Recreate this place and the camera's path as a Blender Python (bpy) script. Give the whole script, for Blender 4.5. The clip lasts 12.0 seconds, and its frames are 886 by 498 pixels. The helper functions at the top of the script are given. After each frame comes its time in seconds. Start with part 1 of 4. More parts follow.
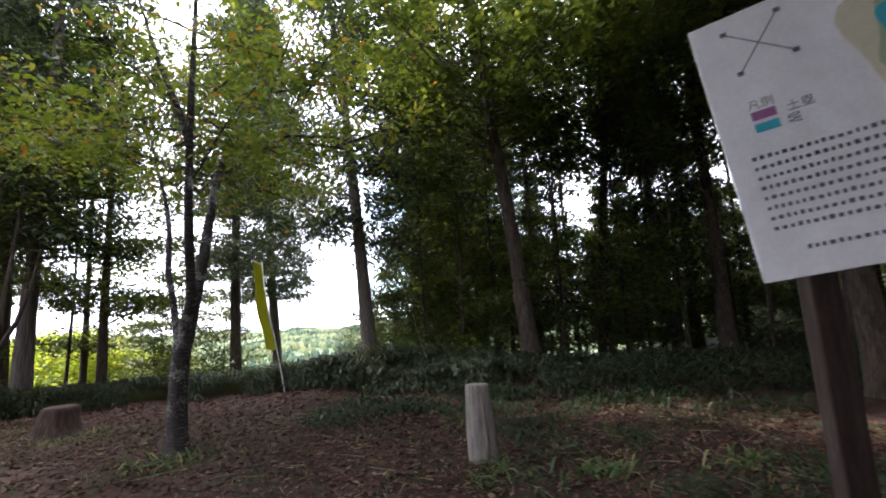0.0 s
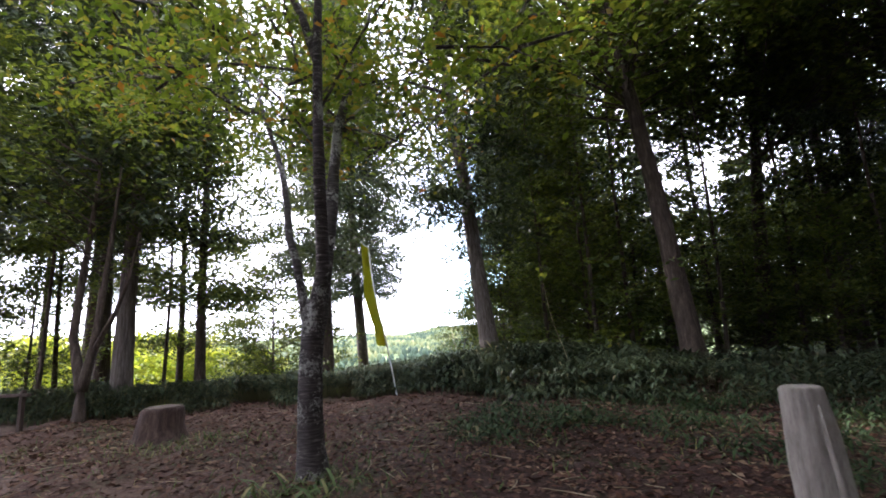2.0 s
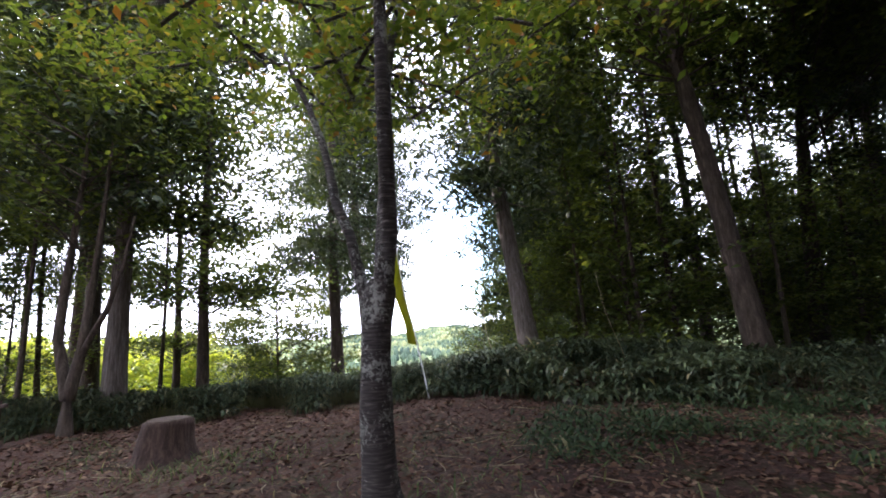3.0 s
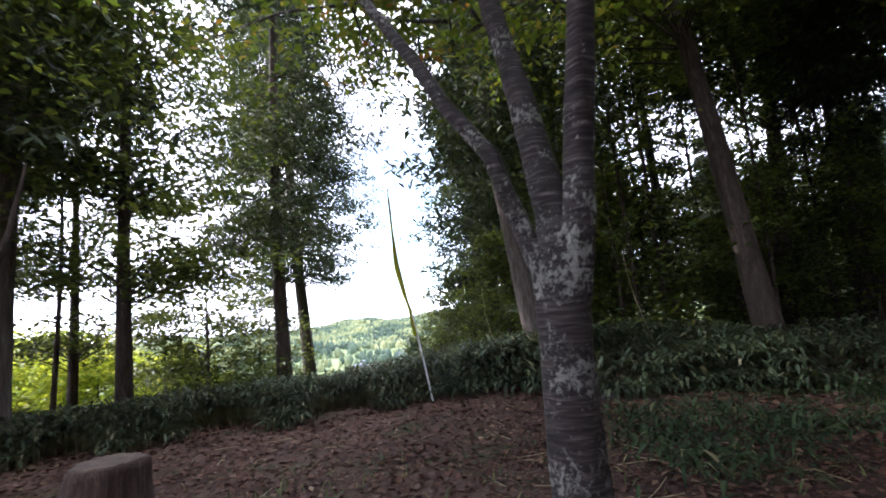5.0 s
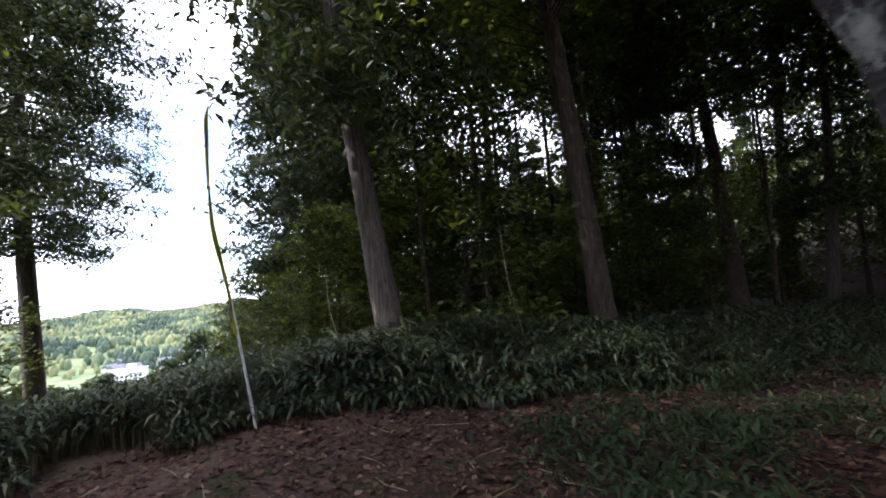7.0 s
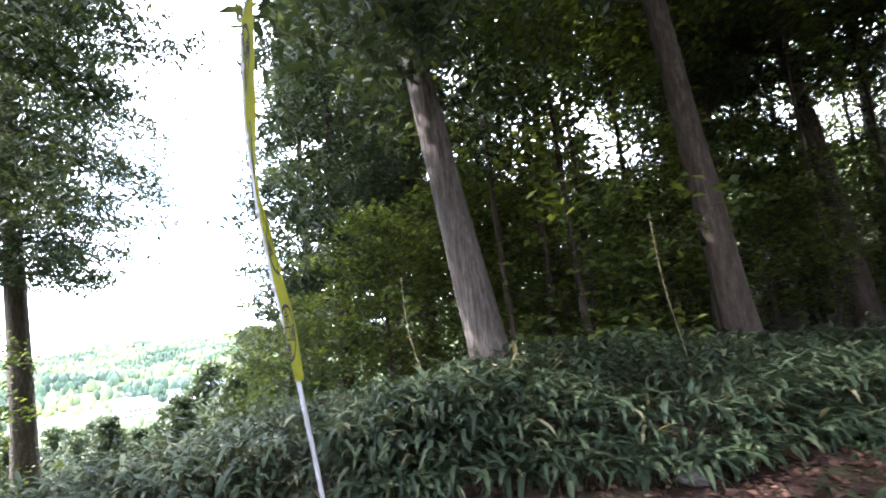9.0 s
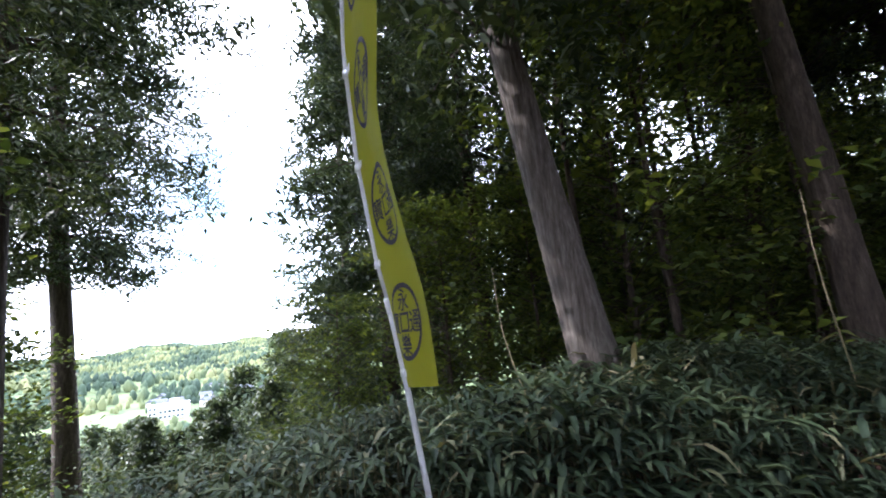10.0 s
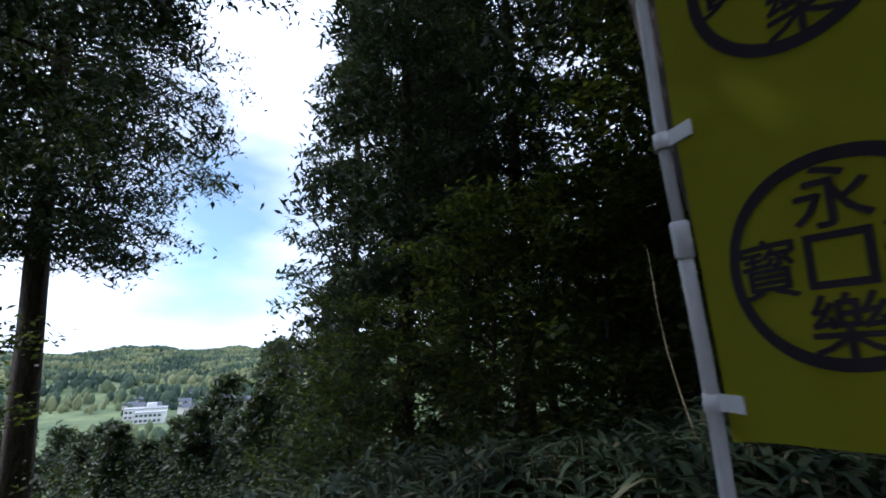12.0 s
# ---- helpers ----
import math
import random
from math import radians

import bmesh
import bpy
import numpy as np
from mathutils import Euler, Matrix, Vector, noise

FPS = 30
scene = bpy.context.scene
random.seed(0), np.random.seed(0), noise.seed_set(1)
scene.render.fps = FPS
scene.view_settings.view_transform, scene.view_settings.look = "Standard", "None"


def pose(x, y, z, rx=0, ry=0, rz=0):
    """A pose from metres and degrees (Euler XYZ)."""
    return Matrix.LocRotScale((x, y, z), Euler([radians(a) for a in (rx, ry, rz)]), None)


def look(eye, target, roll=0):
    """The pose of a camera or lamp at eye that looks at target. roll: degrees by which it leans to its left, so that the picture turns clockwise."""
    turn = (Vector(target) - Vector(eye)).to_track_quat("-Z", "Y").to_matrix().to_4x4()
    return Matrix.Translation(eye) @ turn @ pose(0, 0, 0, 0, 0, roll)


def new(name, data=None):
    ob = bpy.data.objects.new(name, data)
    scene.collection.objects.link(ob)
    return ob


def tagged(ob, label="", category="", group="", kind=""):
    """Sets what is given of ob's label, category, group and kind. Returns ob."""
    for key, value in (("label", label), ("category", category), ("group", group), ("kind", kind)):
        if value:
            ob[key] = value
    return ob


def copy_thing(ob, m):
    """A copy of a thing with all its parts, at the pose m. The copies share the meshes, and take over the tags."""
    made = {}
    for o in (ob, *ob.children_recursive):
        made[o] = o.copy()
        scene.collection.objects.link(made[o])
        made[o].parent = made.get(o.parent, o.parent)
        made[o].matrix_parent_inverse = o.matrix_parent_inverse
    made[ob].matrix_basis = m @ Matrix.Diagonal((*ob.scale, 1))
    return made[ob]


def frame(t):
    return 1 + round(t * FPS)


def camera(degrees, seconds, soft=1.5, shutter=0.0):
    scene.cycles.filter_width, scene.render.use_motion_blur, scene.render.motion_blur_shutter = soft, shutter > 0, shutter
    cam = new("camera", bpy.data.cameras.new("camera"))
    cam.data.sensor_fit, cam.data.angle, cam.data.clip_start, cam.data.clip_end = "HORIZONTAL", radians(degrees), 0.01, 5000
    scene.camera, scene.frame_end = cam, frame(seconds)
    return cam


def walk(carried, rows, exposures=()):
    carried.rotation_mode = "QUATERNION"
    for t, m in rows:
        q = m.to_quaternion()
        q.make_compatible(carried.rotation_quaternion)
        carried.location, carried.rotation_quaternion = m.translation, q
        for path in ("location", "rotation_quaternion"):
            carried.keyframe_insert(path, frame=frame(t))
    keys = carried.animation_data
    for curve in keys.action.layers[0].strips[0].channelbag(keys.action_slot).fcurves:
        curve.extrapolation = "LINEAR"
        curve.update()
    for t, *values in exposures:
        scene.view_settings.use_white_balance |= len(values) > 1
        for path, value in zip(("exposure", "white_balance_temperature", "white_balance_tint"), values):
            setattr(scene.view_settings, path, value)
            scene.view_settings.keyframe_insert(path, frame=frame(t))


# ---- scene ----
cam = camera(88.6, 12.0, soft=1.8, shutter=0.3)
# seconds, eye, a point looked at, lean in degrees
PATH = [
    (0, (-0.035, -0.025, 1.462), (-0.012, 1.949, 1.781), -3.1),
    (0.5, (-0.445, 0.466, 1.399), (-0.469, 2.439, 1.726), -3.6),
    (1, (-0.812, 0.836, 1.35), (-0.786, 2.801, 1.724), -4.9),
    (1.5, (-1.288, 1.358, 1.29), (-1.374, 3.32, 1.672), -4.2),
    (2, (-1.559, 1.714, 1.249), (-1.799, 3.666, 1.61), -3.0),
    (2.5, (-2.065, 2.201, 1.219), (-2.24, 4.161, 1.581), -4.2),
    (2.7, (-2.247, 2.406, 1.206), (-2.449, 4.363, 1.568), -3.7),
    (4.5, (-3.765, 3.505, 1.347), (-3.769, 5.479, 1.671), -4.00),
    (5.0, (-4.033, 4.007, 1.269), (-3.865, 5.978, 1.566), -5.06),
    (5.5, (-4.261, 4.449, 1.251), (-3.969, 6.412, 1.500), -3.00),
    (6.0, (-4.276, 4.841, 1.239), (-3.647, 6.731, 1.413), -2.90),
    (6.5, (-4.331, 5.307, 1.294), (-3.399, 7.070, 1.443), -4.71),
    (8.5, (-4.470, 7.422, 1.289), (-3.451, 9.118, 1.580), -4.02),
    (9.0, (-4.488, 7.946, 1.324), (-3.524, 9.673, 1.617), -5.97),
    (9.5, (-4.648, 8.425, 1.300), (-3.741, 10.180, 1.610), -5.46),
    (10.0, (-4.706, 8.821, 1.287), (-3.842, 10.593, 1.623), -5.12),
    (10.5, (-4.812, 9.261, 1.251), (-3.960, 11.032, 1.623), -3.21),
    (11.0, (-4.899, 9.536, 1.289), (-3.988, 11.273, 1.680), -0.89),
    (11.5, (-4.833, 9.975, 1.219), (-3.927, 11.706, 1.647), -0.94),
    (12.0, (-4.835, 10.312, 1.193), (-3.962, 12.057, 1.632), -0.49),
]

EXPOSURES = [(0.0, 1.35, 6000, 19), (1.5, 1.5, 5950, 21), (5.0, 1.25, 5750, 22), (6.5, 0.55, 5750, 24), (8.5, 2.55, 5700, 19), (9.5, 1.95, 5600, 19), (11.0, 0.4, 5500, 20), (11.5, 0.0, 5500, 21), (12.0, -0.65, 5250, 17)]
walk(cam, [(t, look(eye, aim, lean)) for t, eye, aim, lean in PATH], EXPOSURES)

# ---- world and sun ----
SUN_DIR = Vector((-0.70, 0.43, 0.58)).normalized()
world = bpy.data.worlds.new("sky")
scene.world = world
world.use_nodes = True
wn = world.node_tree.nodes
sky = wn.new("ShaderNodeTexSky")
sky.sky_type, sky.sun_disc = "NISHITA", False
sky.sun_elevation = math.asin(SUN_DIR.z)
sky.sun_rotation = math.atan2(SUN_DIR.x, SUN_DIR.y)
sky.dust_density, sky.air_density, sky.altitude = 0.3, 1.0, 300
# thin bright cloud over most of the sky, with blue between
tc = wn.new("ShaderNodeTexCoord")
mp = wn.new("ShaderNodeMapping")
mp.inputs["Scale"].default_value = (1.6, 1.6, 4.5)
cn = wn.new("ShaderNodeTexNoise")
cn.inputs["Scale"].default_value, cn.inputs["Detail"].default_value = 1.7, 6
wl = world.node_tree.links
cr = wn.new("ShaderNodeValToRGB")
cr.color_ramp.elements[0].color = (0.88, 0.88, 0.88, 1)
cr.color_ramp.elements[0].position, cr.color_ramp.elements[1].position = 0.27, 0.40
mx = wn.new("ShaderNodeMixRGB")
mx.inputs[2].default_value = (20.0, 20.4, 21.0, 1)
wl.new(tc.outputs["Generated"], mp.inputs["Vector"])
wl.new(mp.outputs["Vector"], cn.inputs["Vector"])
wl.new(cn.outputs["Fac"], cr.inputs["Fac"])
gap = wn.new("ShaderNodeVectorMath")
gap.operation = "DISTANCE"
gap.inputs[1].default_value = (0.0, 0.975, 0.225)
wob = wn.new("ShaderNodeMapRange")
wob.inputs["From Min"].default_value, wob.inputs["From Max"].default_value = 0.04, 0.26
wob.inputs["To Min"].default_value = 0.2
cover = wn.new("ShaderNodeMath")
cover.operation = "MULTIPLY"
ripple = wn.new("ShaderNodeMath")
ripple.operation = "MULTIPLY_ADD"
ripple.inputs[1].default_value, ripple.inputs[2].default_value = 0.5, -0.25
spread_gap = wn.new("ShaderNodeMath")
wl.new(tc.outputs["Generated"], gap.inputs[0])
wl.new(cn.outputs["Fac"], ripple.inputs[0])
wl.new(gap.outputs["Value"], spread_gap.inputs[0])
wl.new(ripple.outputs[0], spread_gap.inputs[1])
wl.new(spread_gap.outputs[0], wob.inputs["Value"])
wl.new(cr.outputs["Color"], cover.inputs[0])
wl.new(wob.outputs["Result"], cover.inputs[1])
wl.new(cover.outputs[0], mx.inputs[0])
clear = wn.new("ShaderNodeMixRGB")
clear.blend_type = "MULTIPLY"
clear.inputs[0].default_value = 1.0
clear.inputs[2].default_value = (1.3, 1.85, 1.75, 1)
wl.new(sky.outputs["Color"], clear.inputs[1])
wl.new(clear.outputs["Color"], mx.inputs[1])
wl.new(mx.outputs["Color"], wn["Background"].inputs["Color"])
wn["Background"].inputs["Strength"].default_value = 0.12
sun = new("sun", bpy.data.lights.new("sun", "SUN"))
sun.data.energy, sun.data.angle, sun.data.color = 4.8, radians(0.5), (1.0, 0.93, 0.80)
sun.matrix_world = look(SUN_DIR * 60, (0, 0, 0))


# ---- materials ----
def nodes_of(m):
    m.use_nodes = True
    return m.node_tree.nodes, m.node_tree.links, m.node_tree.nodes["Principled BSDF"]


def ramp(n, stops):
    r = n.new("ShaderNodeValToRGB")
    e = r.color_ramp.elements
    while len(e) < len(stops):
        e.new(0.5)
    for k, (p, c) in enumerate(stops):
        e[k].position, e[k].color = p, (*c, 1)
    return r


def surface(name, stops, scale=6.0, stretch=(1, 1, 1), rough=0.85, bump=0.4, dist=0.02, fine=45.0, spec=0.3):
    """A grained surface: colour from coarse noise, broken by fine noise, both driving the relief."""
    m = bpy.data.materials.new(name)
    n, l, b = nodes_of(m)
    t, mp = n.new("ShaderNodeTexCoord"), n.new("ShaderNodeMapping")
    mp.inputs["Scale"].default_value = stretch
    a, f = n.new("ShaderNodeTexNoise"), n.new("ShaderNodeTexNoise")
    a.inputs["Scale"].default_value, a.inputs["Detail"].default_value, a.inputs["Roughness"].default_value = scale, 8, 0.65
    f.inputs["Scale"].default_value, f.inputs["Detail"].default_value = fine, 4
    mixer = n.new("ShaderNodeMath")
    mixer.operation = "MULTIPLY_ADD"
    mixer.inputs[1].default_value = 0.45
    sub = n.new("ShaderNodeMath")
    sub.operation = "MULTIPLY_ADD"
    sub.inputs[1].default_value, sub.inputs[2].default_value = 1.0, -0.22
    r = ramp(n, stops)
    bp = n.new("ShaderNodeBump")
    bp.inputs["Strength"].default_value, bp.inputs["Distance"].default_value = bump, dist
    l.new(t.outputs["Object"], mp.inputs["Vector"])
    l.new(mp.outputs["Vector"], a.inputs["Vector"])
    l.new(mp.outputs["Vector"], f.inputs["Vector"])
    l.new(f.outputs["Fac"], mixer.inputs[0])
    l.new(a.outputs["Fac"], mixer.inputs[2])
    l.new(mixer.outputs[0], sub.inputs[0])
    l.new(sub.outputs[0], r.inputs["Fac"])
    l.new(sub.outputs[0], bp.inputs["Height"])
    l.new(r.outputs["Color"], b.inputs["Base Color"])
    l.new(bp.outputs["Normal"], b.inputs["Normal"])
    b.inputs["Roughness"].default_value = rough
    b.inputs["Specular IOR Level"].default_value = spec
    return m


def leaf_material(name, stops, rough=0.5, through_light=0.45, spec=0.35, glow=(1.5, 1.35, 0.6)):
    """Leaves that let light through, each one of its own shade."""
    m = bpy.data.materials.new(name)
    n, l, b = nodes_of(m)
    g = n.new("ShaderNodeNewGeometry")
    r = ramp(n, stops)
    l.new(g.outputs["Random Per Island"], r.inputs["Fac"])
    l.new(r.outputs["Color"], b.inputs["Base Color"])
    b.inputs["Roughness"].default_value = rough
    b.inputs["Specular IOR Level"].default_value = spec
    tr = n.new("ShaderNodeBsdfTranslucent")
    bright = n.new("ShaderNodeMixRGB")
    bright.blend_type = "MULTIPLY"
    bright.inputs[0].default_value = 1.0
    bright.inputs[2].default_value = (*glow, 1)
    l.new(r.outputs["Color"], bright.inputs[1])
    l.new(bright.outputs["Color"], tr.inputs["Color"])
    ms = n.new("ShaderNodeMixShader")
    ms.inputs[0].default_value = through_light
    l.new(b.outputs["BSDF"], ms.inputs[1])
    l.new(tr.outputs["BSDF"], ms.inputs[2])
    l.new(ms.outputs["Shader"], n["Material Output"].inputs["Surface"])
    return m


def plain(name, col, rough=0.6, spec=0.4):
    return surface(name, [(0.3, tuple(c * 0.88 for c in col)), (0.7, col)], scale=14, bump=0.08, dist=0.003, rough=rough, spec=spec)


BARK_CEDAR = surface("cedar_bark", [(0.25, (0.035, 0.024, 0.018)), (0.5, (0.095, 0.078, 0.068)), (0.75, (0.20, 0.175, 0.155))], scale=7, stretch=(4, 4, 0.35), bump=0.9, dist=0.03, fine=30)
BARK_DARK = surface("dark_bark", [(0.3, (0.025, 0.018, 0.013)), (0.55, (0.07, 0.052, 0.04)), (0.8, (0.14, 0.11, 0.09))], scale=6, stretch=(3, 3, 0.6), bump=0.8, dist=0.03, fine=28)
LEAF_CONIFER = leaf_material("conifer_leaf", [(0.0, (0.022, 0.036, 0.020)), (0.6, (0.042, 0.064, 0.030)), (1.0, (0.085, 0.11, 0.045))], through_light=0.25)
LEAF_BROAD = leaf_material("broad_leaf", [(0.0, (0.036, 0.058, 0.018)), (0.6, (0.072, 0.105, 0.026)), (1.0, (0.14, 0.17, 0.04))], through_light=0.55)
LEAF_CHERRY = leaf_material("cherry_leaf", [(0.0, (0.07, 0.12, 0.02)), (0.7, (0.14, 0.19, 0.035)), (0.93, (0.2, 0.2, 0.04)), (1.0, (0.26, 0.12, 0.03))], through_light=0.5)
# yellow-green shrub leaves, with strong sunlight put into the base colour
LEAF_SUNLIT = leaf_material("sunlit_leaf", [(0.0, (0.17, 0.25, 0.04)), (0.6, (0.32, 0.40, 0.05)), (1.0, (0.46, 0.50, 0.07))], through_light=0.6)
LEAF_SCRUB = leaf_material("scrub_leaf", [(0.0, (0.025, 0.045, 0.018)), (0.6, (0.045, 0.07, 0.026)), (0.92, (0.08, 0.105, 0.035)), (1.0, (0.13, 0.13, 0.05))], rough=0.6, through_light=0.25, spec=0.25)
SASA_LEAF = leaf_material("bamboo_grass_leaf", [(0.0, (0.026, 0.042, 0.026)), (0.6, (0.048, 0.072, 0.038)), (0.92, (0.08, 0.105, 0.055)), (1.0, (0.22, 0.2, 0.12))], rough=0.55, through_light=0.2, spec=0.22)
SASA_STEM = plain("bamboo_grass_stem", (0.16, 0.15, 0.07))
SPRIG = leaf_material("shade_sprig_leaf", [(0.0, (0.022, 0.042, 0.020)), (0.7, (0.045, 0.075, 0.033)), (0.96, (0.07, 0.10, 0.045)), (1.0, (0.22, 0.20, 0.12))], rough=0.6, through_light=0.2, spec=0.15)
GRASS = leaf_material("grass_blade", [(0.0, (0.05, 0.09, 0.03)), (0.7, (0.10, 0.15, 0.05)), (1.0, (0.28, 0.24, 0.12))], through_light=0.3)
DEAD_LEAF = leaf_material("fallen_leaf", [(0.0, (0.04, 0.018, 0.013)), (0.5, (0.095, 0.042, 0.028)), (0.9, (0.14, 0.08, 0.052)), (1.0, (0.26, 0.18, 0.12))], rough=0.75, through_light=0.1)
CLOTH = leaf_material("yellow_cloth", [(0.0, (0.33, 0.335, 0.010)), (1.0, (0.34, 0.345, 0.012))], rough=0.8, through_light=0.42, spec=0.2, glow=(1.15, 1.15, 1))
cloth_nodes, cloth_links = CLOTH.node_tree.nodes, CLOTH.node_tree.links
weave, crease = cloth_nodes.new("ShaderNodeTexNoise"), cloth_nodes.new("ShaderNodeBump")
weave.inputs["Scale"].default_value, weave.inputs["Detail"].default_value = 9.0, 8
crease.inputs["Strength"].default_value, crease.inputs["Distance"].default_value = 0.35, 0.02
cloth_coord = cloth_nodes.new("ShaderNodeTexCoord")
cloth_links.new(cloth_coord.outputs["Object"], weave.inputs["Vector"])
cloth_links.new(weave.outputs["Fac"], crease.inputs["Height"])
cloth_links.new(crease.outputs["Normal"], cloth_nodes["Principled BSDF"].inputs["Normal"])
INK = plain("black_ink", (0.018, 0.014, 0.02), rough=0.8)
PLASTIC = plain("white_plastic", (0.72, 0.73, 0.76), rough=0.35, spec=0.5)
TAPE = plain("white_tape", (0.78, 0.79, 0.82), rough=0.7)
WEATHERED = surface("weathered_wood", [(0.25, (0.120, 0.101, 0.086)), (0.5, (0.255, 0.225, 0.199)), (0.8, (0.390, 0.352, 0.315))], scale=5, stretch=(5, 5, 0.5), bump=0.5, dist=0.01)
STUMP_WOOD = surface("stump_bark", [(0.25, (0.025, 0.015, 0.012)), (0.5, (0.07, 0.043, 0.034)), (0.8, (0.16, 0.11, 0.085))], scale=6, stretch=(4, 4, 0.5), bump=0.9, dist=0.03)
STUMP_TOP = surface("stump_top_wood", [(0.3, (0.05, 0.034, 0.025)), (0.7, (0.15, 0.11, 0.085))], scale=9, bump=0.5, dist=0.01)
BROWN_PAINT = surface("brown_timber", [(0.3, (0.028, 0.018, 0.014)), (0.7, (0.075, 0.052, 0.042))], scale=5, stretch=(4, 4, 0.5), bump=0.3, dist=0.006)
BOARD_WHITE = surface("board_white", [(0.3, (0.66, 0.66, 0.68)), (0.7, (0.80, 0.80, 0.82))], scale=3, bump=0.05, dist=0.003, rough=0.35, spec=0.5)
ROCK = surface("pale_rock", [(0.25, (0.075, 0.068, 0.060)), (0.6, (0.16, 0.148, 0.135)), (0.85, (0.24, 0.228, 0.21))], scale=9, bump=0.8, dist=0.02)
BAMBOO = plain("dry_bamboo", (0.34, 0.28, 0.17))


def cherry_bark():
    """Grey-brown bark ringed by fine level bands, with pale lichen patches."""
    m = bpy.data.materials.new("cherry_bark")
    n, l, b = nodes_of(m)
    t = n.new("ShaderNodeTexCoord")
    mp, mq = n.new("ShaderNodeMapping"), n.new("ShaderNodeMapping")
    mp.inputs["Scale"].default_value = (3.2, 3.2, 26)
    mq.inputs["Scale"].default_value = (1.25, 1.25, 0.95)
    rings, blot, fine = n.new("ShaderNodeTexNoise"), n.new("ShaderNodeTexNoise"), n.new("ShaderNodeTexNoise")
    rings.inputs["Scale"].default_value, rings.inputs["Detail"].default_value = 2.6, 6
    blot.inputs["Scale"].default_value, blot.inputs["Detail"].default_value, blot.inputs["Roughness"].default_value = 34, 12, 0.76
    fine.inputs["Scale"].default_value, fine.inputs["Detail"].default_value = 60, 4
    base = ramp(n, [(0.30, (0.012, 0.009, 0.009)), (0.50, (0.036, 0.028, 0.026)), (0.62, (0.075, 0.062, 0.058)), (0.74, (0.16, 0.135, 0.125))])
    lich = ramp(n, [(0.25, (0.14, 0.165, 0.145)), (0.5, (0.33, 0.32, 0.29)), (0.75, (0.19, 0.22, 0.20))])
    mask = ramp(n, [(0.565, (0, 0, 0)), (0.62, (1, 1, 1))])
    mix, add = n.new("ShaderNodeMixRGB"), n.new("ShaderNodeMath")
    add.operation = "MULTIPLY_ADD"
    add.inputs[1].default_value = 0.35
    bp = n.new("ShaderNodeBump")
    bp.inputs["Strength"].default_value, bp.inputs["Distance"].default_value = 0.9, 0.012
    l.new(t.outputs["Object"], mp.inputs["Vector"])
    l.new(t.outputs["Object"], mq.inputs["Vector"])
    l.new(mp.outputs["Vector"], rings.inputs["Vector"])
    l.new(mq.outputs["Vector"], blot.inputs["Vector"])
    l.new(t.outputs["Object"], fine.inputs["Vector"])
    l.new(rings.outputs["Fac"], base.inputs["Fac"])
    drift, joinm = n.new("ShaderNodeTexNoise"), n.new("ShaderNodeMath")
    drift.inputs["Scale"].default_value, drift.inputs["Detail"].default_value = 3.4, 3
    joinm.operation = "MULTIPLY_ADD"
    joinm.inputs[1].default_value = 0.85
    shifted = n.new("ShaderNodeMath")
    shifted.inputs[1].default_value = -0.425
    l.new(t.outputs["Object"], drift.inputs["Vector"])
    l.new(drift.outputs["Fac"], joinm.inputs[0])
    l.new(blot.outputs["Fac"], joinm.inputs[2])
    l.new(joinm.outputs[0], shifted.inputs[0])
    l.new(shifted.outputs[0], mask.inputs["Fac"])
    l.new(fine.outputs["Fac"], lich.inputs["Fac"])
    l.new(mask.outputs["Color"], mix.inputs[0])
    l.new(base.outputs["Color"], mix.inputs[1])
    l.new(lich.outputs["Color"], mix.inputs[2])
    l.new(mix.outputs["Color"], b.inputs["Base Color"])
    l.new(mask.outputs["Color"], add.inputs[0])
    l.new(rings.outputs["Fac"], add.inputs[2])
    l.new(add.outputs[0], bp.inputs["Height"])
    l.new(bp.outputs["Normal"], b.inputs["Normal"])
    b.inputs["Roughness"].default_value = 0.85
    return m


BARK_CHERRY = cherry_bark()


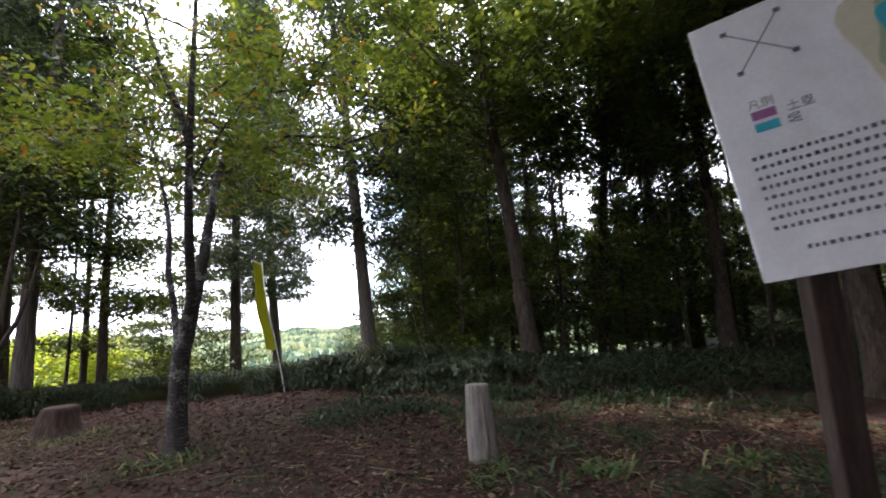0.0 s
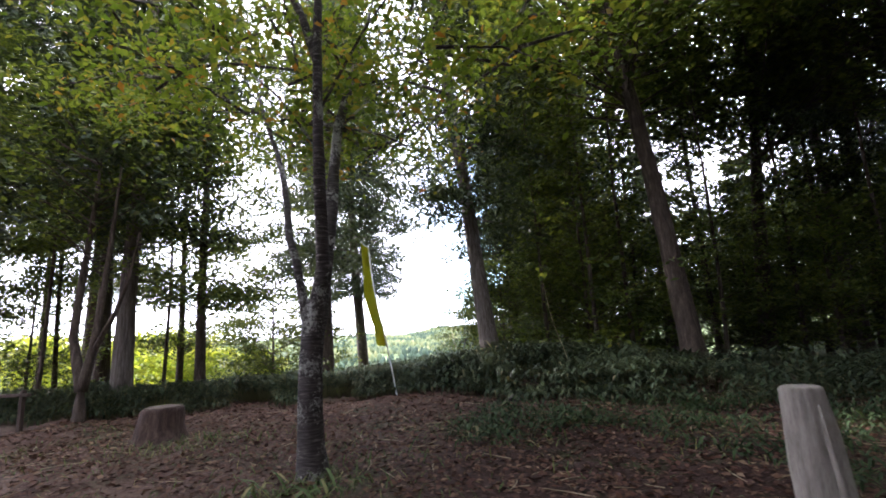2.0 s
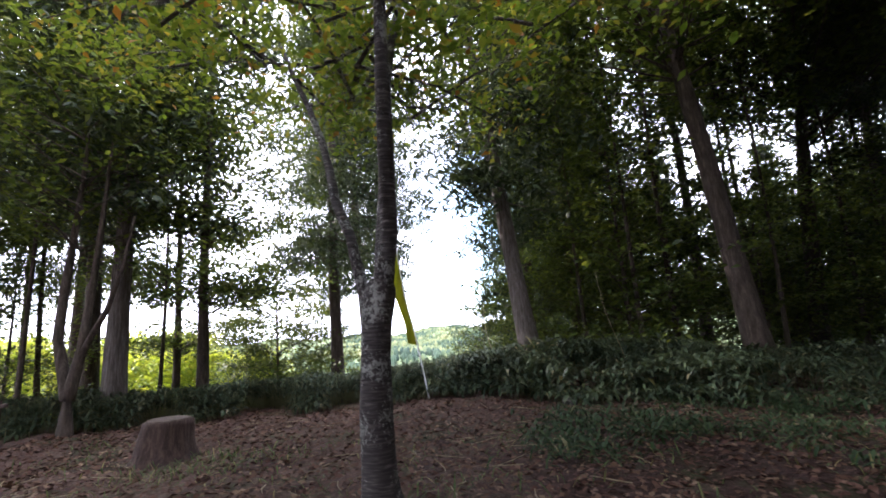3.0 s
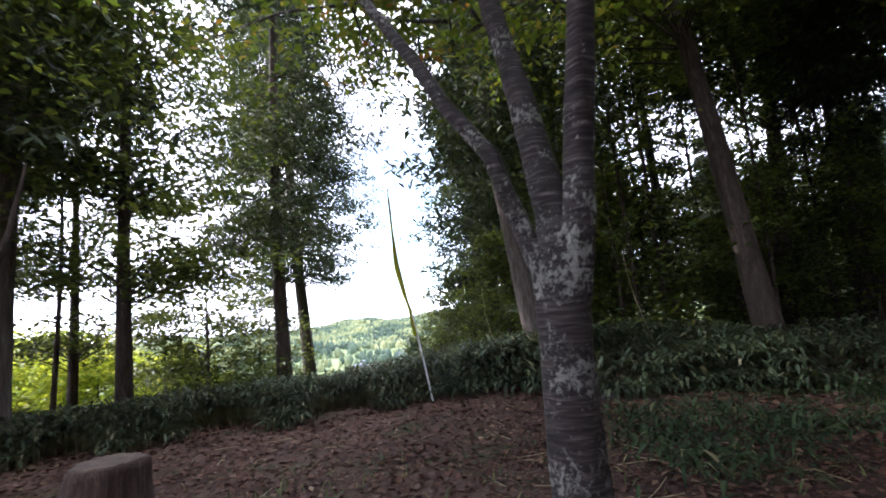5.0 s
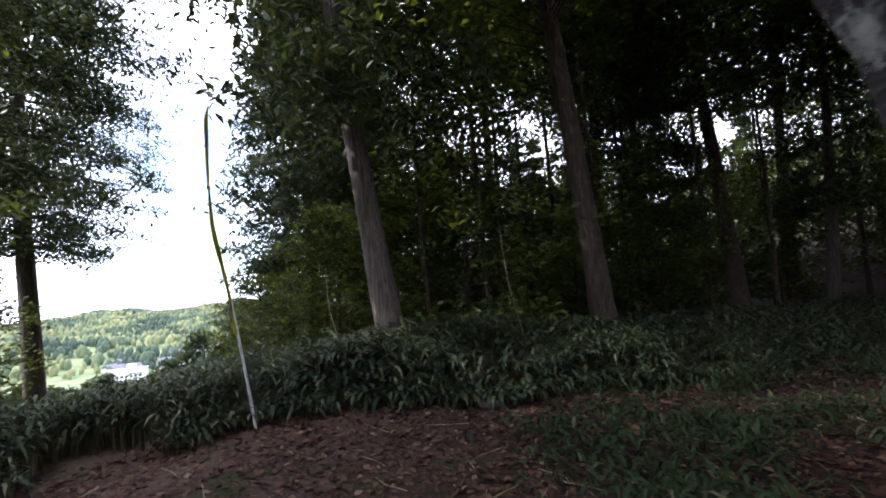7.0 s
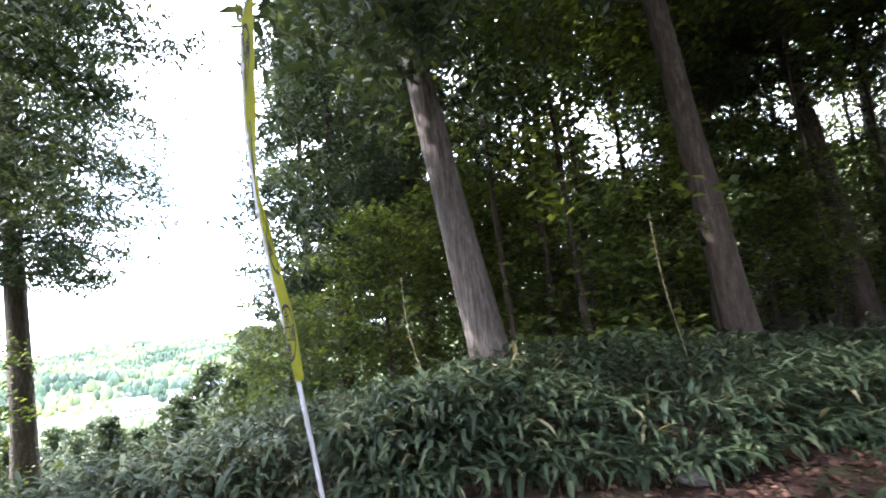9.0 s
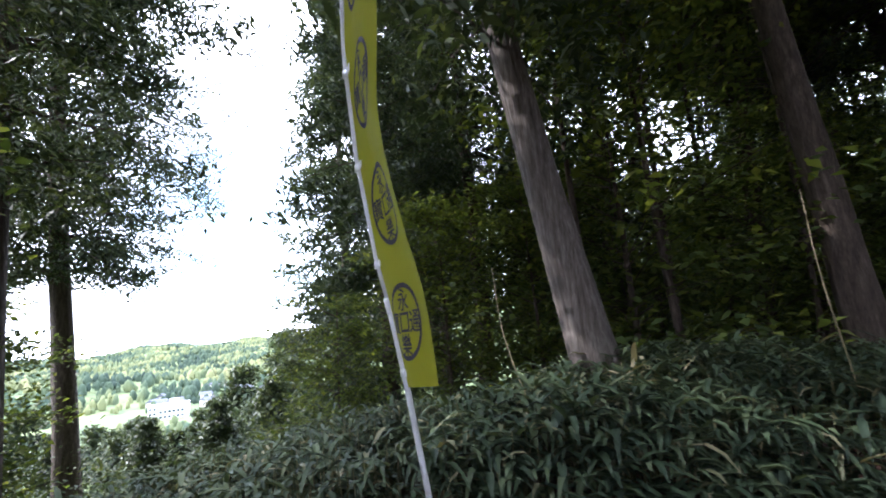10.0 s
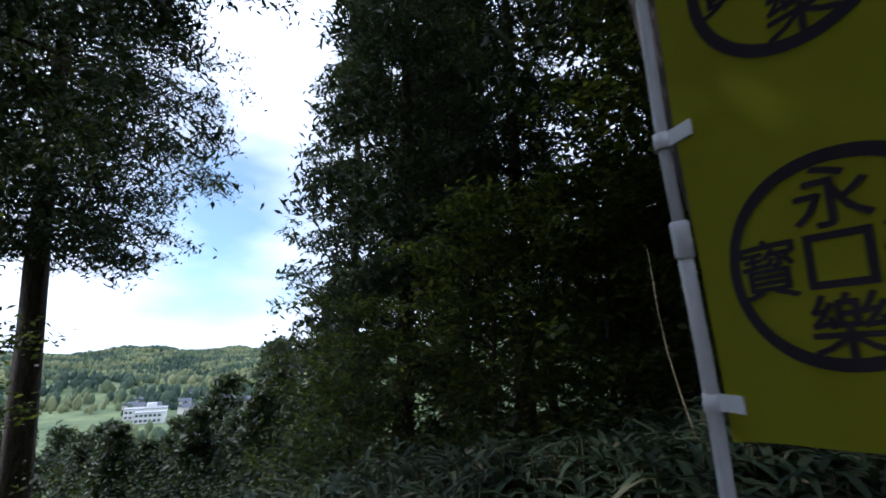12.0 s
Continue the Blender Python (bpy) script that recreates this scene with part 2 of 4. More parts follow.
def ground_material():
    """Leaf litter and moss in the clearing, passing into woodland green on the slopes and hills."""
    m = bpy.data.materials.new("forest_floor")
    n, l, b = nodes_of(m)
    t = n.new("ShaderNodeTexCoord")
    big, small, moss, far = (n.new("ShaderNodeTexNoise") for _ in range(4))
    for nd, s, d in ((big, 1.1, 6), (small, 26, 8), (moss, 0.75, 5), (far, 0.028, 12)):
        nd.inputs["Scale"].default_value, nd.inputs["Detail"].default_value, nd.inputs["Roughness"].default_value = s, d, 0.7
        l.new(t.outputs["Object"], nd.inputs["Vector"])
    # soil darkened to carry the wood's shade; path lightened for open sky
    soil = ramp(n, [(0.30, (0.016, 0.009, 0.008)), (0.48, (0.040, 0.022, 0.018)), (0.62, (0.080, 0.046, 0.038)), (0.8, (0.16, 0.11, 0.09))])
    path = ramp(n, [(0.3, (0.075, 0.045, 0.035)), (0.5, (0.14, 0.09, 0.072)), (0.72, (0.26, 0.185, 0.15))])
    green = ramp(n, [(0.3, (0.022, 0.028, 0.012)), (0.7, (0.065, 0.078, 0.034))])
    woods = ramp(n, [(0.30, (0.05, 0.075, 0.045)), (0.45, (0.10, 0.14, 0.07)), (0.60, (0.18, 0.22, 0.10)), (0.75, (0.26, 0.28, 0.14))])
    for r in (soil, path, green):
        l.new(small.outputs["Fac"], r.inputs["Fac"])
    l.new(far.outputs["Fac"], woods.inputs["Fac"])
    mk = ramp(n, [(0.50, (0, 0, 0)), (0.66, (1, 1, 1))])
    bk = ramp(n, [(0.36, (0, 0, 0)), (0.56, (1, 1, 1))])
    l.new(moss.outputs["Fac"], mk.inputs["Fac"])
    l.new(big.outputs["Fac"], bk.inputs["Fac"])
    m1, m2, m3 = (n.new("ShaderNodeMixRGB") for _ in range(3))
    sep = n.new("ShaderNodeSeparateXYZ")
    l.new(t.outputs["Object"], sep.inputs[0])
    # trodden earth only toward -x, which also paints the light falling off rightward
    lit_side = n.new("ShaderNodeMapRange")
    lit_side.inputs["From Min"].default_value, lit_side.inputs["From Max"].default_value = -1.6, -4.4
    l.new(sep.outputs["X"], lit_side.inputs["Value"])
    pm = n.new("ShaderNodeMath")
    pm.operation = "MULTIPLY"
    l.new(bk.outputs["Color"], pm.inputs[0])
    l.new(lit_side.outputs["Result"], pm.inputs[1])
    l.new(pm.outputs[0], m1.inputs[0])
    l.new(soil.outputs["Color"], m1.inputs[1])
    l.new(path.outputs["Color"], m1.inputs[2])
    l.new(mk.outputs["Color"], m2.inputs[0])
    l.new(m1.outputs["Color"], m2.inputs[1])
    l.new(green.outputs["Color"], m2.inputs[2])
    step = n.new("ShaderNodeMapRange")
    step.inputs["From Min"].default_value, step.inputs["From Max"].default_value = 12.5, 22
    l.new(sep.outputs["Y"], step.inputs["Value"])
    l.new(step.outputs["Result"], m3.inputs[0])
    l.new(m2.outputs["Color"], m3.inputs[1])
    l.new(woods.outputs["Color"], m3.inputs[2])
    l.new(m3.outputs["Color"], b.inputs["Base Color"])
    bp = n.new("ShaderNodeBump")
    bp.inputs["Strength"].default_value, bp.inputs["Distance"].default_value = 0.8, 0.03
    l.new(small.outputs["Fac"], bp.inputs["Height"])
    l.new(bp.outputs["Normal"], b.inputs["Normal"])
    b.inputs["Roughness"].default_value = 0.95
    b.inputs["Specular IOR Level"].default_value = 0.15
    return m


GROUND = ground_material()


# ---- mesh helpers ----
def part(name, bm, material, parent=None, label=""):
    """Links a bmesh as one mesh object under a thing or a part."""
    me = bpy.data.meshes.new(name)
    bm.to_mesh(me)
    bm.free()
    me.materials.append(material)
    ob = new(name, me)
    if parent:
        ob.parent = parent
    if label:
        ob["label"] = label
    return ob


def raw(name, verts, faces, materials, parent=None, smooth=False, slots=None):
    """A mesh object from arrays of corners and faces of one size."""
    verts, faces = np.asarray(verts, np.float32), np.asarray(faces, np.int32)
    me = bpy.data.meshes.new(name)
    me.vertices.add(len(verts))
    me.vertices.foreach_set("co", verts.ravel())
    k = faces.shape[1]
    me.loops.add(faces.size)
    me.loops.foreach_set("vertex_index", faces.ravel())
    me.polygons.add(len(faces))
    me.polygons.foreach_set("loop_start", np.arange(len(faces), dtype=np.int32) * k)
    if smooth:
        me.polygons.foreach_set("use_smooth", np.ones(len(faces), bool))
    if slots is not None:
        me.polygons.foreach_set("material_index", np.asarray(slots, np.int32))
    for mt in materials:
        me.materials.append(mt)
    me.update(calc_edges=True)
    ob = new(name, me)
    if parent:
        ob.parent = parent
    return ob


def thing(name, at, label, category, group="", kind=""):
    ob = new(name)
    ob.matrix_world = pose(*at)
    return tagged(ob, label, category, group, kind)


def box(bm, size, at=(0, 0, 0), turn=None, bevel=0.0):
    m = Matrix.Translation(at) @ (turn or Matrix()) @ Matrix.Diagonal((*size, 1))
    made = bmesh.ops.create_cube(bm, size=1.0, matrix=m)
    if bevel:
        es = list({e for v in made["verts"] for e in v.link_edges})
        bmesh.ops.bevel(bm, geom=es, offset=bevel, segments=1, affect="EDGES")


def tube(bm, path, radii, sides=12, wobble=0.0, flute=0.0, seed=0, cap=True):
    """A tapered tube along a path; wobble roughens it, flute gives it ribs."""
    path = [Vector(p) for p in path]
    rings = []
    for i, p in enumerate(path):
        d = (path[min(i + 1, len(path) - 1)] - path[max(i - 1, 0)]).normalized()
        a = d.cross(Vector((0.13, 0.97, 0.21))).normalized()
        b = d.cross(a)
        ring = []
        for k in range(sides):
            th = 2 * math.pi * k / sides
            r = radii[i]
            if wobble:
                r *= 1 + wobble * noise.noise(Vector((math.cos(th) * 1.3 + seed, math.sin(th) * 1.3, p.z * 1.7 + seed)))
            if flute:
                r *= 1 + flute * math.sin(th * 5 + seed) + flute * 0.6 * math.sin(th * 9 + p.z)
            ring.append(bm.verts.new(p + a * (math.cos(th) * r) + b * (math.sin(th) * r)))
        rings.append(ring)
    for u, v in zip(rings, rings[1:]):
        for k in range(sides):
            f = bm.faces.new((u[k], u[(k + 1) % sides], v[(k + 1) % sides], v[k]))
            f.smooth = True
    if cap:
        bm.faces.new(rings[0][::-1])
        bm.faces.new(rings[-1])
    return rings


def leaf_arrays(c, d, nrm, length, width):
    """Four-cornered leaves: centres, directions, normals, lengths and widths."""
    d = d / np.linalg.norm(d, axis=1, keepdims=True)
    side = np.cross(d, nrm)
    side /= np.linalg.norm(side, axis=1, keepdims=True) + 1e-9
    up = np.cross(side, d)
    L, W = length[:, None], width[:, None]
    v = np.stack([c - d * L * 0.5, c + side * W * 0.5 - d * L * 0.05 + up * W * 0.12, c + d * L * 0.5 - up * L * 0.08, c - side * W * 0.5 - d * L * 0.05 + up * W * 0.12], 1)
    return v.reshape(-1, 3), np.arange(len(c) * 4).reshape(-1, 4)


def smooth(a, b, x):
    t = np.clip((x - a) / (b - a), 0, 1)
    return t * t * (3 - 2 * t)


# ---- ground ----
def ground_height(x, y):
    x, y = np.asarray(x, float), np.asarray(y, float)
    z = 0.035 * np.sin(x * 1.7 + 0.4) * np.sin(y * 1.3) + 0.02 * np.sin(x * 4.1 + y * 2.3)
    z = z + 0.42 * np.exp(-((x + 1.4) / 1.9) ** 2 - ((y - 11.7) / 1.0) ** 2)
    z = z + 0.22 * smooth(8.8, 11.5, y) * smooth(-1.5, 1.5, x)
    drop = 0.10 * np.clip(y - 13.0, 0, 9) + 0.36 * np.clip(y - 22.0, 0, 115)
    z = z - 0.22 * np.clip(y - np.interp(x, [-9.7, -6.5, -4.6, -3.4, -2.6], [10.9, 11.8, 12.4, 13.2, 13.7]), 0, 9.5) * (1 - smooth(-3.5, -0.5, x))
    side = 1 - 0.8 * smooth(1.0, 14.0, x) * (1 - smooth(120, 260, y))
    z = z - drop * side
    back = 0.05 * np.clip(-y - 4, 0, 40) + 0.06 * np.clip(np.abs(x) - 14, 0, 40) * (1 - smooth(30, 60, y))
    z = z + back
    z = z + 0.30 * np.clip(0.9 * x - 11 + 0.1 * np.clip(y, 0, 40), 0, 45) * (1 - smooth(120, 260, y))
    far = np.hypot(x, y)
    hills = 48 * smooth(620, 1500, far) * (0.86 + 0.17 * np.sin(x * 0.0062 + 2.1) + 0.16 * np.sin(x * 0.021 + y * 0.008) + 0.07 * np.sin(x * 0.047 - y * 0.013))
    hills = hills + 21 * np.exp(-((x + 210) / 190) ** 2 - ((y - 640) / 90) ** 2)
    hills = hills + 20 * np.exp(-((x - 120) / 110) ** 2 - ((y - 800) / 120) ** 2)
    return z + hills


def stretch_axis(lo, hi, fine, coarse):
    a = [0.0]
    while a[-1] < hi:
        a.append(a[-1] + (fine if a[-1] < 14 else min(fine * 1.12 ** ((len(a) - 14 / fine)), coarse)))
    b = [0.0]
    while b[-1] > lo:
        b.append(b[-1] - (fine if b[-1] > -14 else min(fine * 1.12 ** ((len(b) - 14 / fine)), coarse)))
    return np.array(b[:0:-1] + a)


def build_ground():
    xs, ys = stretch_axis(-2600, 2600, 0.2, 60) - 2.0, stretch_axis(-2200, 3000, 0.2, 60) + 6.0
    gx, gy = np.meshgrid(xs, ys)
    gz = ground_height(gx, gy)
    rng = np.random.RandomState(4)
    near = np.hypot(gx + 2, gy - 7) < 16
    gz = gz + np.where(near, rng.normal(0, 0.008, gz.shape), 0)
    rough = smooth(500, 900, np.hypot(gx, gy))
    gz = gz + rough * rng.normal(0, 3.0, gz.shape)
    nx, ny = len(xs), len(ys)
    i = np.arange(nx * ny).reshape(ny, nx)
    f = np.stack([i[:-1, :-1], i[:-1, 1:], i[1:, 1:], i[1:, :-1]], -1).reshape(-1, 4)
    ob = raw("ground", np.stack([gx, gy, gz], -1).reshape(-1, 3), f, [GROUND], smooth=True)
    tagged(ob, "reddish forest floor of fallen leaves, moss and trodden earth, painted lighter on the open left", "ground", kind="structure")


build_ground()


# ---- trees ----
def clump_leaves(rng, centres, spread, per, size, flat=0.5, hang=0.2, slim=(0.42, 0.6)):
    """Leaves gathered round clump centres, lying rather level."""
    n = len(centres) * per
    c = np.repeat(centres, per, 0) + rng.normal(0, 1, (n, 3)) * np.asarray(spread)
    az = rng.uniform(0, 2 * math.pi, n)
    d = np.stack([np.cos(az), np.sin(az), rng.normal(-hang, 0.35, n)], 1)
    nrm = np.stack([rng.normal(0, flat, n), rng.normal(0, flat, n), np.ones(n)], 1)
    L = size * rng.uniform(0.65, 1.35, n)
    return leaf_arrays(c, d, nrm, L, L * rng.uniform(*slim, n))


def conifer_parts(seed, low, high, radius, leaf, per, density=1.0, droop=0.25, whorls=24):
    """Branch lines and leaf clumps of a cedar or cypress: close sprays on drooping boughs."""
    rng = np.random.RandomState(seed)
    centres, limbs = [], []
    for w in range(whorls):
        f = (w + rng.uniform(0, 0.8)) / whorls
        z = low + (high - low) * f
        r = radius * (0.74 + 0.26 * math.sin(min(1, f * 3.2) * math.pi / 2)) * (1 - 0.8 * max(0, f - 0.35) / 0.65)
        for k in range(int(rng.randint(5, 8) * density)):
            az = rng.uniform(0, 2 * math.pi)
            ln = r * rng.uniform(0.6, 1.12)
            rise = rng.uniform(-0.05, 0.25)
            tip = np.array([math.cos(az) * ln, math.sin(az) * ln, z + rise * ln - droop * ln])
            limbs.append((np.array([0, 0, z]), tip))
            for s in np.arange(0.30, 1.02, 0.11):
                p = np.array([math.cos(az) * ln * s, math.sin(az) * ln * s, z + rise * ln * s - droop * ln * s * s])
                centres.append(p + rng.normal(0, 0.065, 3) * r)
    return rng, np.array(centres), limbs


def broad_parts(seed, low, high, radius, layers, per_layer):
    """Branch lines and clumps of a broad-leaved tree whose foliage lies in loose level tiers."""
    rng = np.random.RandomState(seed)
    centres, limbs = [], []
    for w in range(layers):
        f = (w + rng.uniform(0.1, 0.9)) / layers
        z = low + (high - low) * f
        r = radius * math.sin(math.pi * (0.22 + 0.70 * f)) ** 0.6
        for k in range(per_layer):
            az = rng.uniform(0, 2 * math.pi)
            ln = r * rng.uniform(0.55, 1.1)
            tip = np.array([math.cos(az) * ln, math.sin(az) * ln, z + ln * rng.uniform(-0.05, 0.2)])
            limbs.append((np.array([0, 0, z - ln * 0.28]), tip))
            for s in (0.4, 0.55, 0.7, 0.85, 1.0):
                p = tip * s + np.array([0, 0, (z - ln * 0.1) * (1 - s)])
                centres.append(p + rng.normal(0, 1, 3) * (0.28, 0.28, 0.20) * (r / 2.5))
    return rng, np.array(centres), limbs


def trunk_path(height, lean, bend=0.0, seed=0, steps=14):
    out = []
    for i in range(steps + 1):
        z = height * i / steps
        out.append(Vector((lean[0] * z + bend * math.sin(z * 0.45 + seed), lean[1] * z + bend * math.cos(z * 0.37 + seed) - bend * math.cos(seed), z - 0.12)))
    return out


def make_tree(name, at, label, girth, height, bark, leafmat, kind, seed, lean=(0, 0), bend=0.05, low=3.0, top=None, radius=2.5, per=9, leaf=0.16, layers=9, per_layer=7, density=1.0, whorls=24, flute=0.04, group=""):
    x, y = at
    z = float(ground_height(x, y))
    t = thing(name, (x, y, z - 0.02), label, "tree", group)
    path = trunk_path(height, lean, bend, seed)
    n = len(path)
    radii = [girth / 2 * ((1 - 0.85 * i / (n - 1)) + (0.45 if i == 0 else 0.06 if i == 1 else 0)) for i in range(n)]
    fine, fr = [], []
    for i in range(n - 1):
        for s in (0, 0.5) if i else (0, 0.25, 0.5, 0.75):
            fine.append(path[i].lerp(path[i + 1], s))
            a, b = radii[i], radii[i + 1]
            fr.append(b + (a - b) * ((1 - s) ** 2 if i == 0 else (1 - s)))
    fine.append(path[-1])
    fr.append(radii[-1])
    bm = bmesh.new()
    tube(bm, fine, fr, 16, 0.08, flute, seed)
    part("trunk", bm, bark, t)
    top = top or height
    if kind == "conifer":
        rng, centres, limbs = conifer_parts(seed, low, top, radius, leaf, per, density, whorls=whorls)
        spread = (0.20, 0.20, 0.10)
    else:
        rng, centres, limbs = broad_parts(seed, low, top, radius, layers, per_layer)
        spread = (0.26, 0.26, 0.11)
    shift = np.array([[lean[0], lean[1]]])
    centres[:, :2] += centres[:, 2:3] * shift
    bm = bmesh.new()
    for a, b in limbs[:: 2 if kind == "conifer" else 1]:
        a, b = a.copy(), b.copy()
        a[:2] += a[2] * shift[0]
        b[:2] += b[2] * shift[0]
        mid = (a + b) / 2 + np.array([0, 0, 0.08 * np.linalg.norm(b - a)])
        rr = max(0.012, girth * 0.06)
        tube(bm, [a, mid, b], [rr, rr * 0.6, 0.004], 4, cap=False)
    tagged(part("branchwork", bm, bark, t), kind="stuff")
    if kind == "conifer":
        v, f = clump_leaves(rng, centres, spread, per, leaf * 1.25, flat=0.8, hang=0.55, slim=(0.22, 0.4))
    else:
        v, f = clump_leaves(rng, centres, spread, per, leaf)
    raw("crown", v, f, [leafmat], t)
    return t


def plant(src, x, y, turn=0.0, size=1.0):
    """Another tree like src, turned and scaled."""
    m = pose(x, y, float(ground_height(x, y)) - 0.03, 0, 0, turn)
    c = copy_thing(src, m)
    c.scale = (size, size, size)
    return c


cedar_label = "tall cedar with pale stripped bark, rising from bamboo grass"
bank_cedar = make_tree("cedar", (-1.78, 11.78), cedar_label, 0.38, 17, BARK_CEDAR, LEAF_CONIFER, "conifer", 11, lean=(-0.11, 0.10), low=3.4, radius=2.6, per=30, leaf=0.14)
dark_tree = make_tree("leaning_tree", (2.25, 11.6), "dark leaning tree at the edge of the wood", 0.44, 16, BARK_DARK, LEAF_BROAD, "broad", 12, lean=(-0.10, 0.03), low=6.8, top=13, radius=6.0, per=36, leaf=0.19, layers=8, per_layer=14)
gap_cypress = make_tree("cypress", (-7.95, 22.6), "tall dark cypress with dense hanging foliage beyond the slope", 0.56, 22, BARK_DARK, LEAF_CONIFER, "conifer", 13, lean=(-0.05, 0), low=6.3, radius=3.6, per=64, leaf=0.105, density=1.9, whorls=32)
slope_cypress = make_tree("cypress", (-7.45, 16.6), "tall cypress with a bare lower trunk on the slope", 0.42, 19, BARK_DARK, LEAF_CONIFER, "conifer", 14, low=5.0, radius=3.2, per=52, leaf=0.11, density=1.5)
tier_tree = make_tree("slender_tree", (-8.45, 11.5), "slender dark tree with foliage in level tiers", 0.24, 11, BARK_DARK, LEAF_BROAD, "broad", 15, low=1.9, top=10.0, radius=2.5, per=48, leaf=0.12, layers=11, per_layer=7)
big_left = make_tree("cedar", (-9.41, 10.45), "thick straight cedar behind the hedge", 0.38, 16, BARK_CEDAR, LEAF_CONIFER, "conifer", 16, low=3.9, radius=2.9, per=24, leaf=0.16)
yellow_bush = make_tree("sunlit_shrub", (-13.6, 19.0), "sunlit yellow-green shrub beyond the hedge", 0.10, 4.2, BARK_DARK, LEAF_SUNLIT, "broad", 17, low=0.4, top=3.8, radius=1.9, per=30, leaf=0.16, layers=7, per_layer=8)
young_pine = make_tree("young_conifer", (-6.2, 45.5), "young bushy conifer on the lower slope", 0.22, 8.6, BARK_DARK, LEAF_CONIFER, "conifer", 18, low=0.8, radius=2.4, per=9, leaf=0.34, whorls=17)

wall_conifer = make_tree("cypress", (-1.2, 19.5), "dense dark cypress clothed in foliage to the ground", 0.40, 17, BARK_DARK, LEAF_CONIFER, "conifer", 19, low=0.9, radius=2.7, per=24, leaf=0.18, whorls=32)
under_tree = make_tree("understorey_tree", (0.5, 13.6), "low shade tree with tiers of dark leaves", 0.12, 6.0, BARK_DARK, LEAF_BROAD, "broad", 20, low=0.5, top=5.6, radius=2.3, per=22, leaf=0.15, layers=9, per_layer=8)
forked_tree = make_tree("forked_small_tree", (-9.15, 9.25), "small dark tree forking low in the bamboo grass", 0.26, 0.95, BARK_DARK, LEAF_BROAD, "broad", 22, bend=0.0, low=3.2, top=6.2, radius=2.2, per=18, leaf=0.12, layers=6, per_layer=6)
for p, r in (
    ([(0.0, 0, 0.55), (-0.10, 0, 0.9), (-0.26, 0, 1.5), (-0.25, 0.05, 2.4), (-0.2, 0.1, 3.4), (-0.1, 0.1, 5.0)], [0.10, 0.085, 0.075, 0.065, 0.05, 0.02]),
    ([(0.0, 0, 0.55), (0.08, 0, 0.9), (0.17, 0, 1.3), (0.22, 0.03, 2.0), (0.30, 0.06, 3.2), (0.36, 0.1, 4.8)], [0.10, 0.085, 0.075, 0.06, 0.045, 0.018]),
    ([(0.14, 0, 1.15), (0.34, -0.02, 1.5), (0.58, -0.02, 1.9), (0.8, 0, 2.6), (0.9, 0.05, 3.4)], [0.055, 0.05, 0.042, 0.034, 0.012]),
):
    bm = bmesh.new()
    q = [Vector(p[i]).lerp(Vector(p[i + 1]), k / 3) for i in range(len(p) - 1) for k in range(3)] + [Vector(p[-1])]
    w = [r[i] + (r[i + 1] - r[i]) * k / 3 for i in range(len(p) - 1) for k in range(3)] + [r[-1]]
    tube(bm, q, w, 12, 0.12, 0.02, 4)
    part("stem", bm, BARK_DARK, forked_tree)

thin_tree = make_tree("slender_sapling", (0.7, 12.9), "thin bare-stemmed sapling in the shade of the wood", 0.12, 9.5, BARK_DARK, LEAF_BROAD, "broad", 24, lean=(-0.04, 0.02), bend=0.10, low=5.0, top=9.4, radius=1.6, per=12, leaf=0.15, layers=5, per_layer=5)
# further trees of the same kinds round the clearing
for x, y, turn, size in ((-0.4, 13.3, 40, 0.9), (1.5, 13.8, 160, 1.1), (3.2, 12.6, 230, 0.85), (3.9, 14.2, 15, 1.2), (5.4, 13.4, 300, 1.0), (6.4, 12.2, 120, 0.9), (6.9, 14.4, 75, 1.2), (8.2, 11.6, 200, 1.0), (9.0, 13.6, 250, 1.2), (10.4, 12.4, 20, 1.0), (11.6, 11.0, 130, 1.1), (2.4, 15.6, 310, 1.2), (4.9, 16.8, 95, 1.3), (7.9, 17.0, 180, 1.3), (11.8, 14.6, 50, 1.2), (-10.6, 13.2, 10, 0.9), (-12.2, 11.6, 140, 1.0), (-14.0, 12.6, 220, 1.1), (-10.9, 9.9, 260, 0.8)):
    plant(thin_tree, x, y, turn, size)
plant(under_tree, -9.4, 16.6, 25, 0.95)
plant(under_tree, -8.4, 17.8, 210, 0.75)
plant(under_tree, -10.8, 17.4, 300, 0.7)
plant(under_tree, -12.6, 11.2, 125, 0.7)
# added tree, its copies mostly unseen, with a dense crown blocking overhead skylight
added_shade_tree = make_tree("added_shade_tree", (6.8, 7.2), "spreading dark tree added out of view to shade the clearing", 0.42, 14, BARK_DARK, LEAF_BROAD, "broad", 23, low=7.2, top=12.5, radius=4.9, per=34, leaf=0.26, layers=6, per_layer=11)
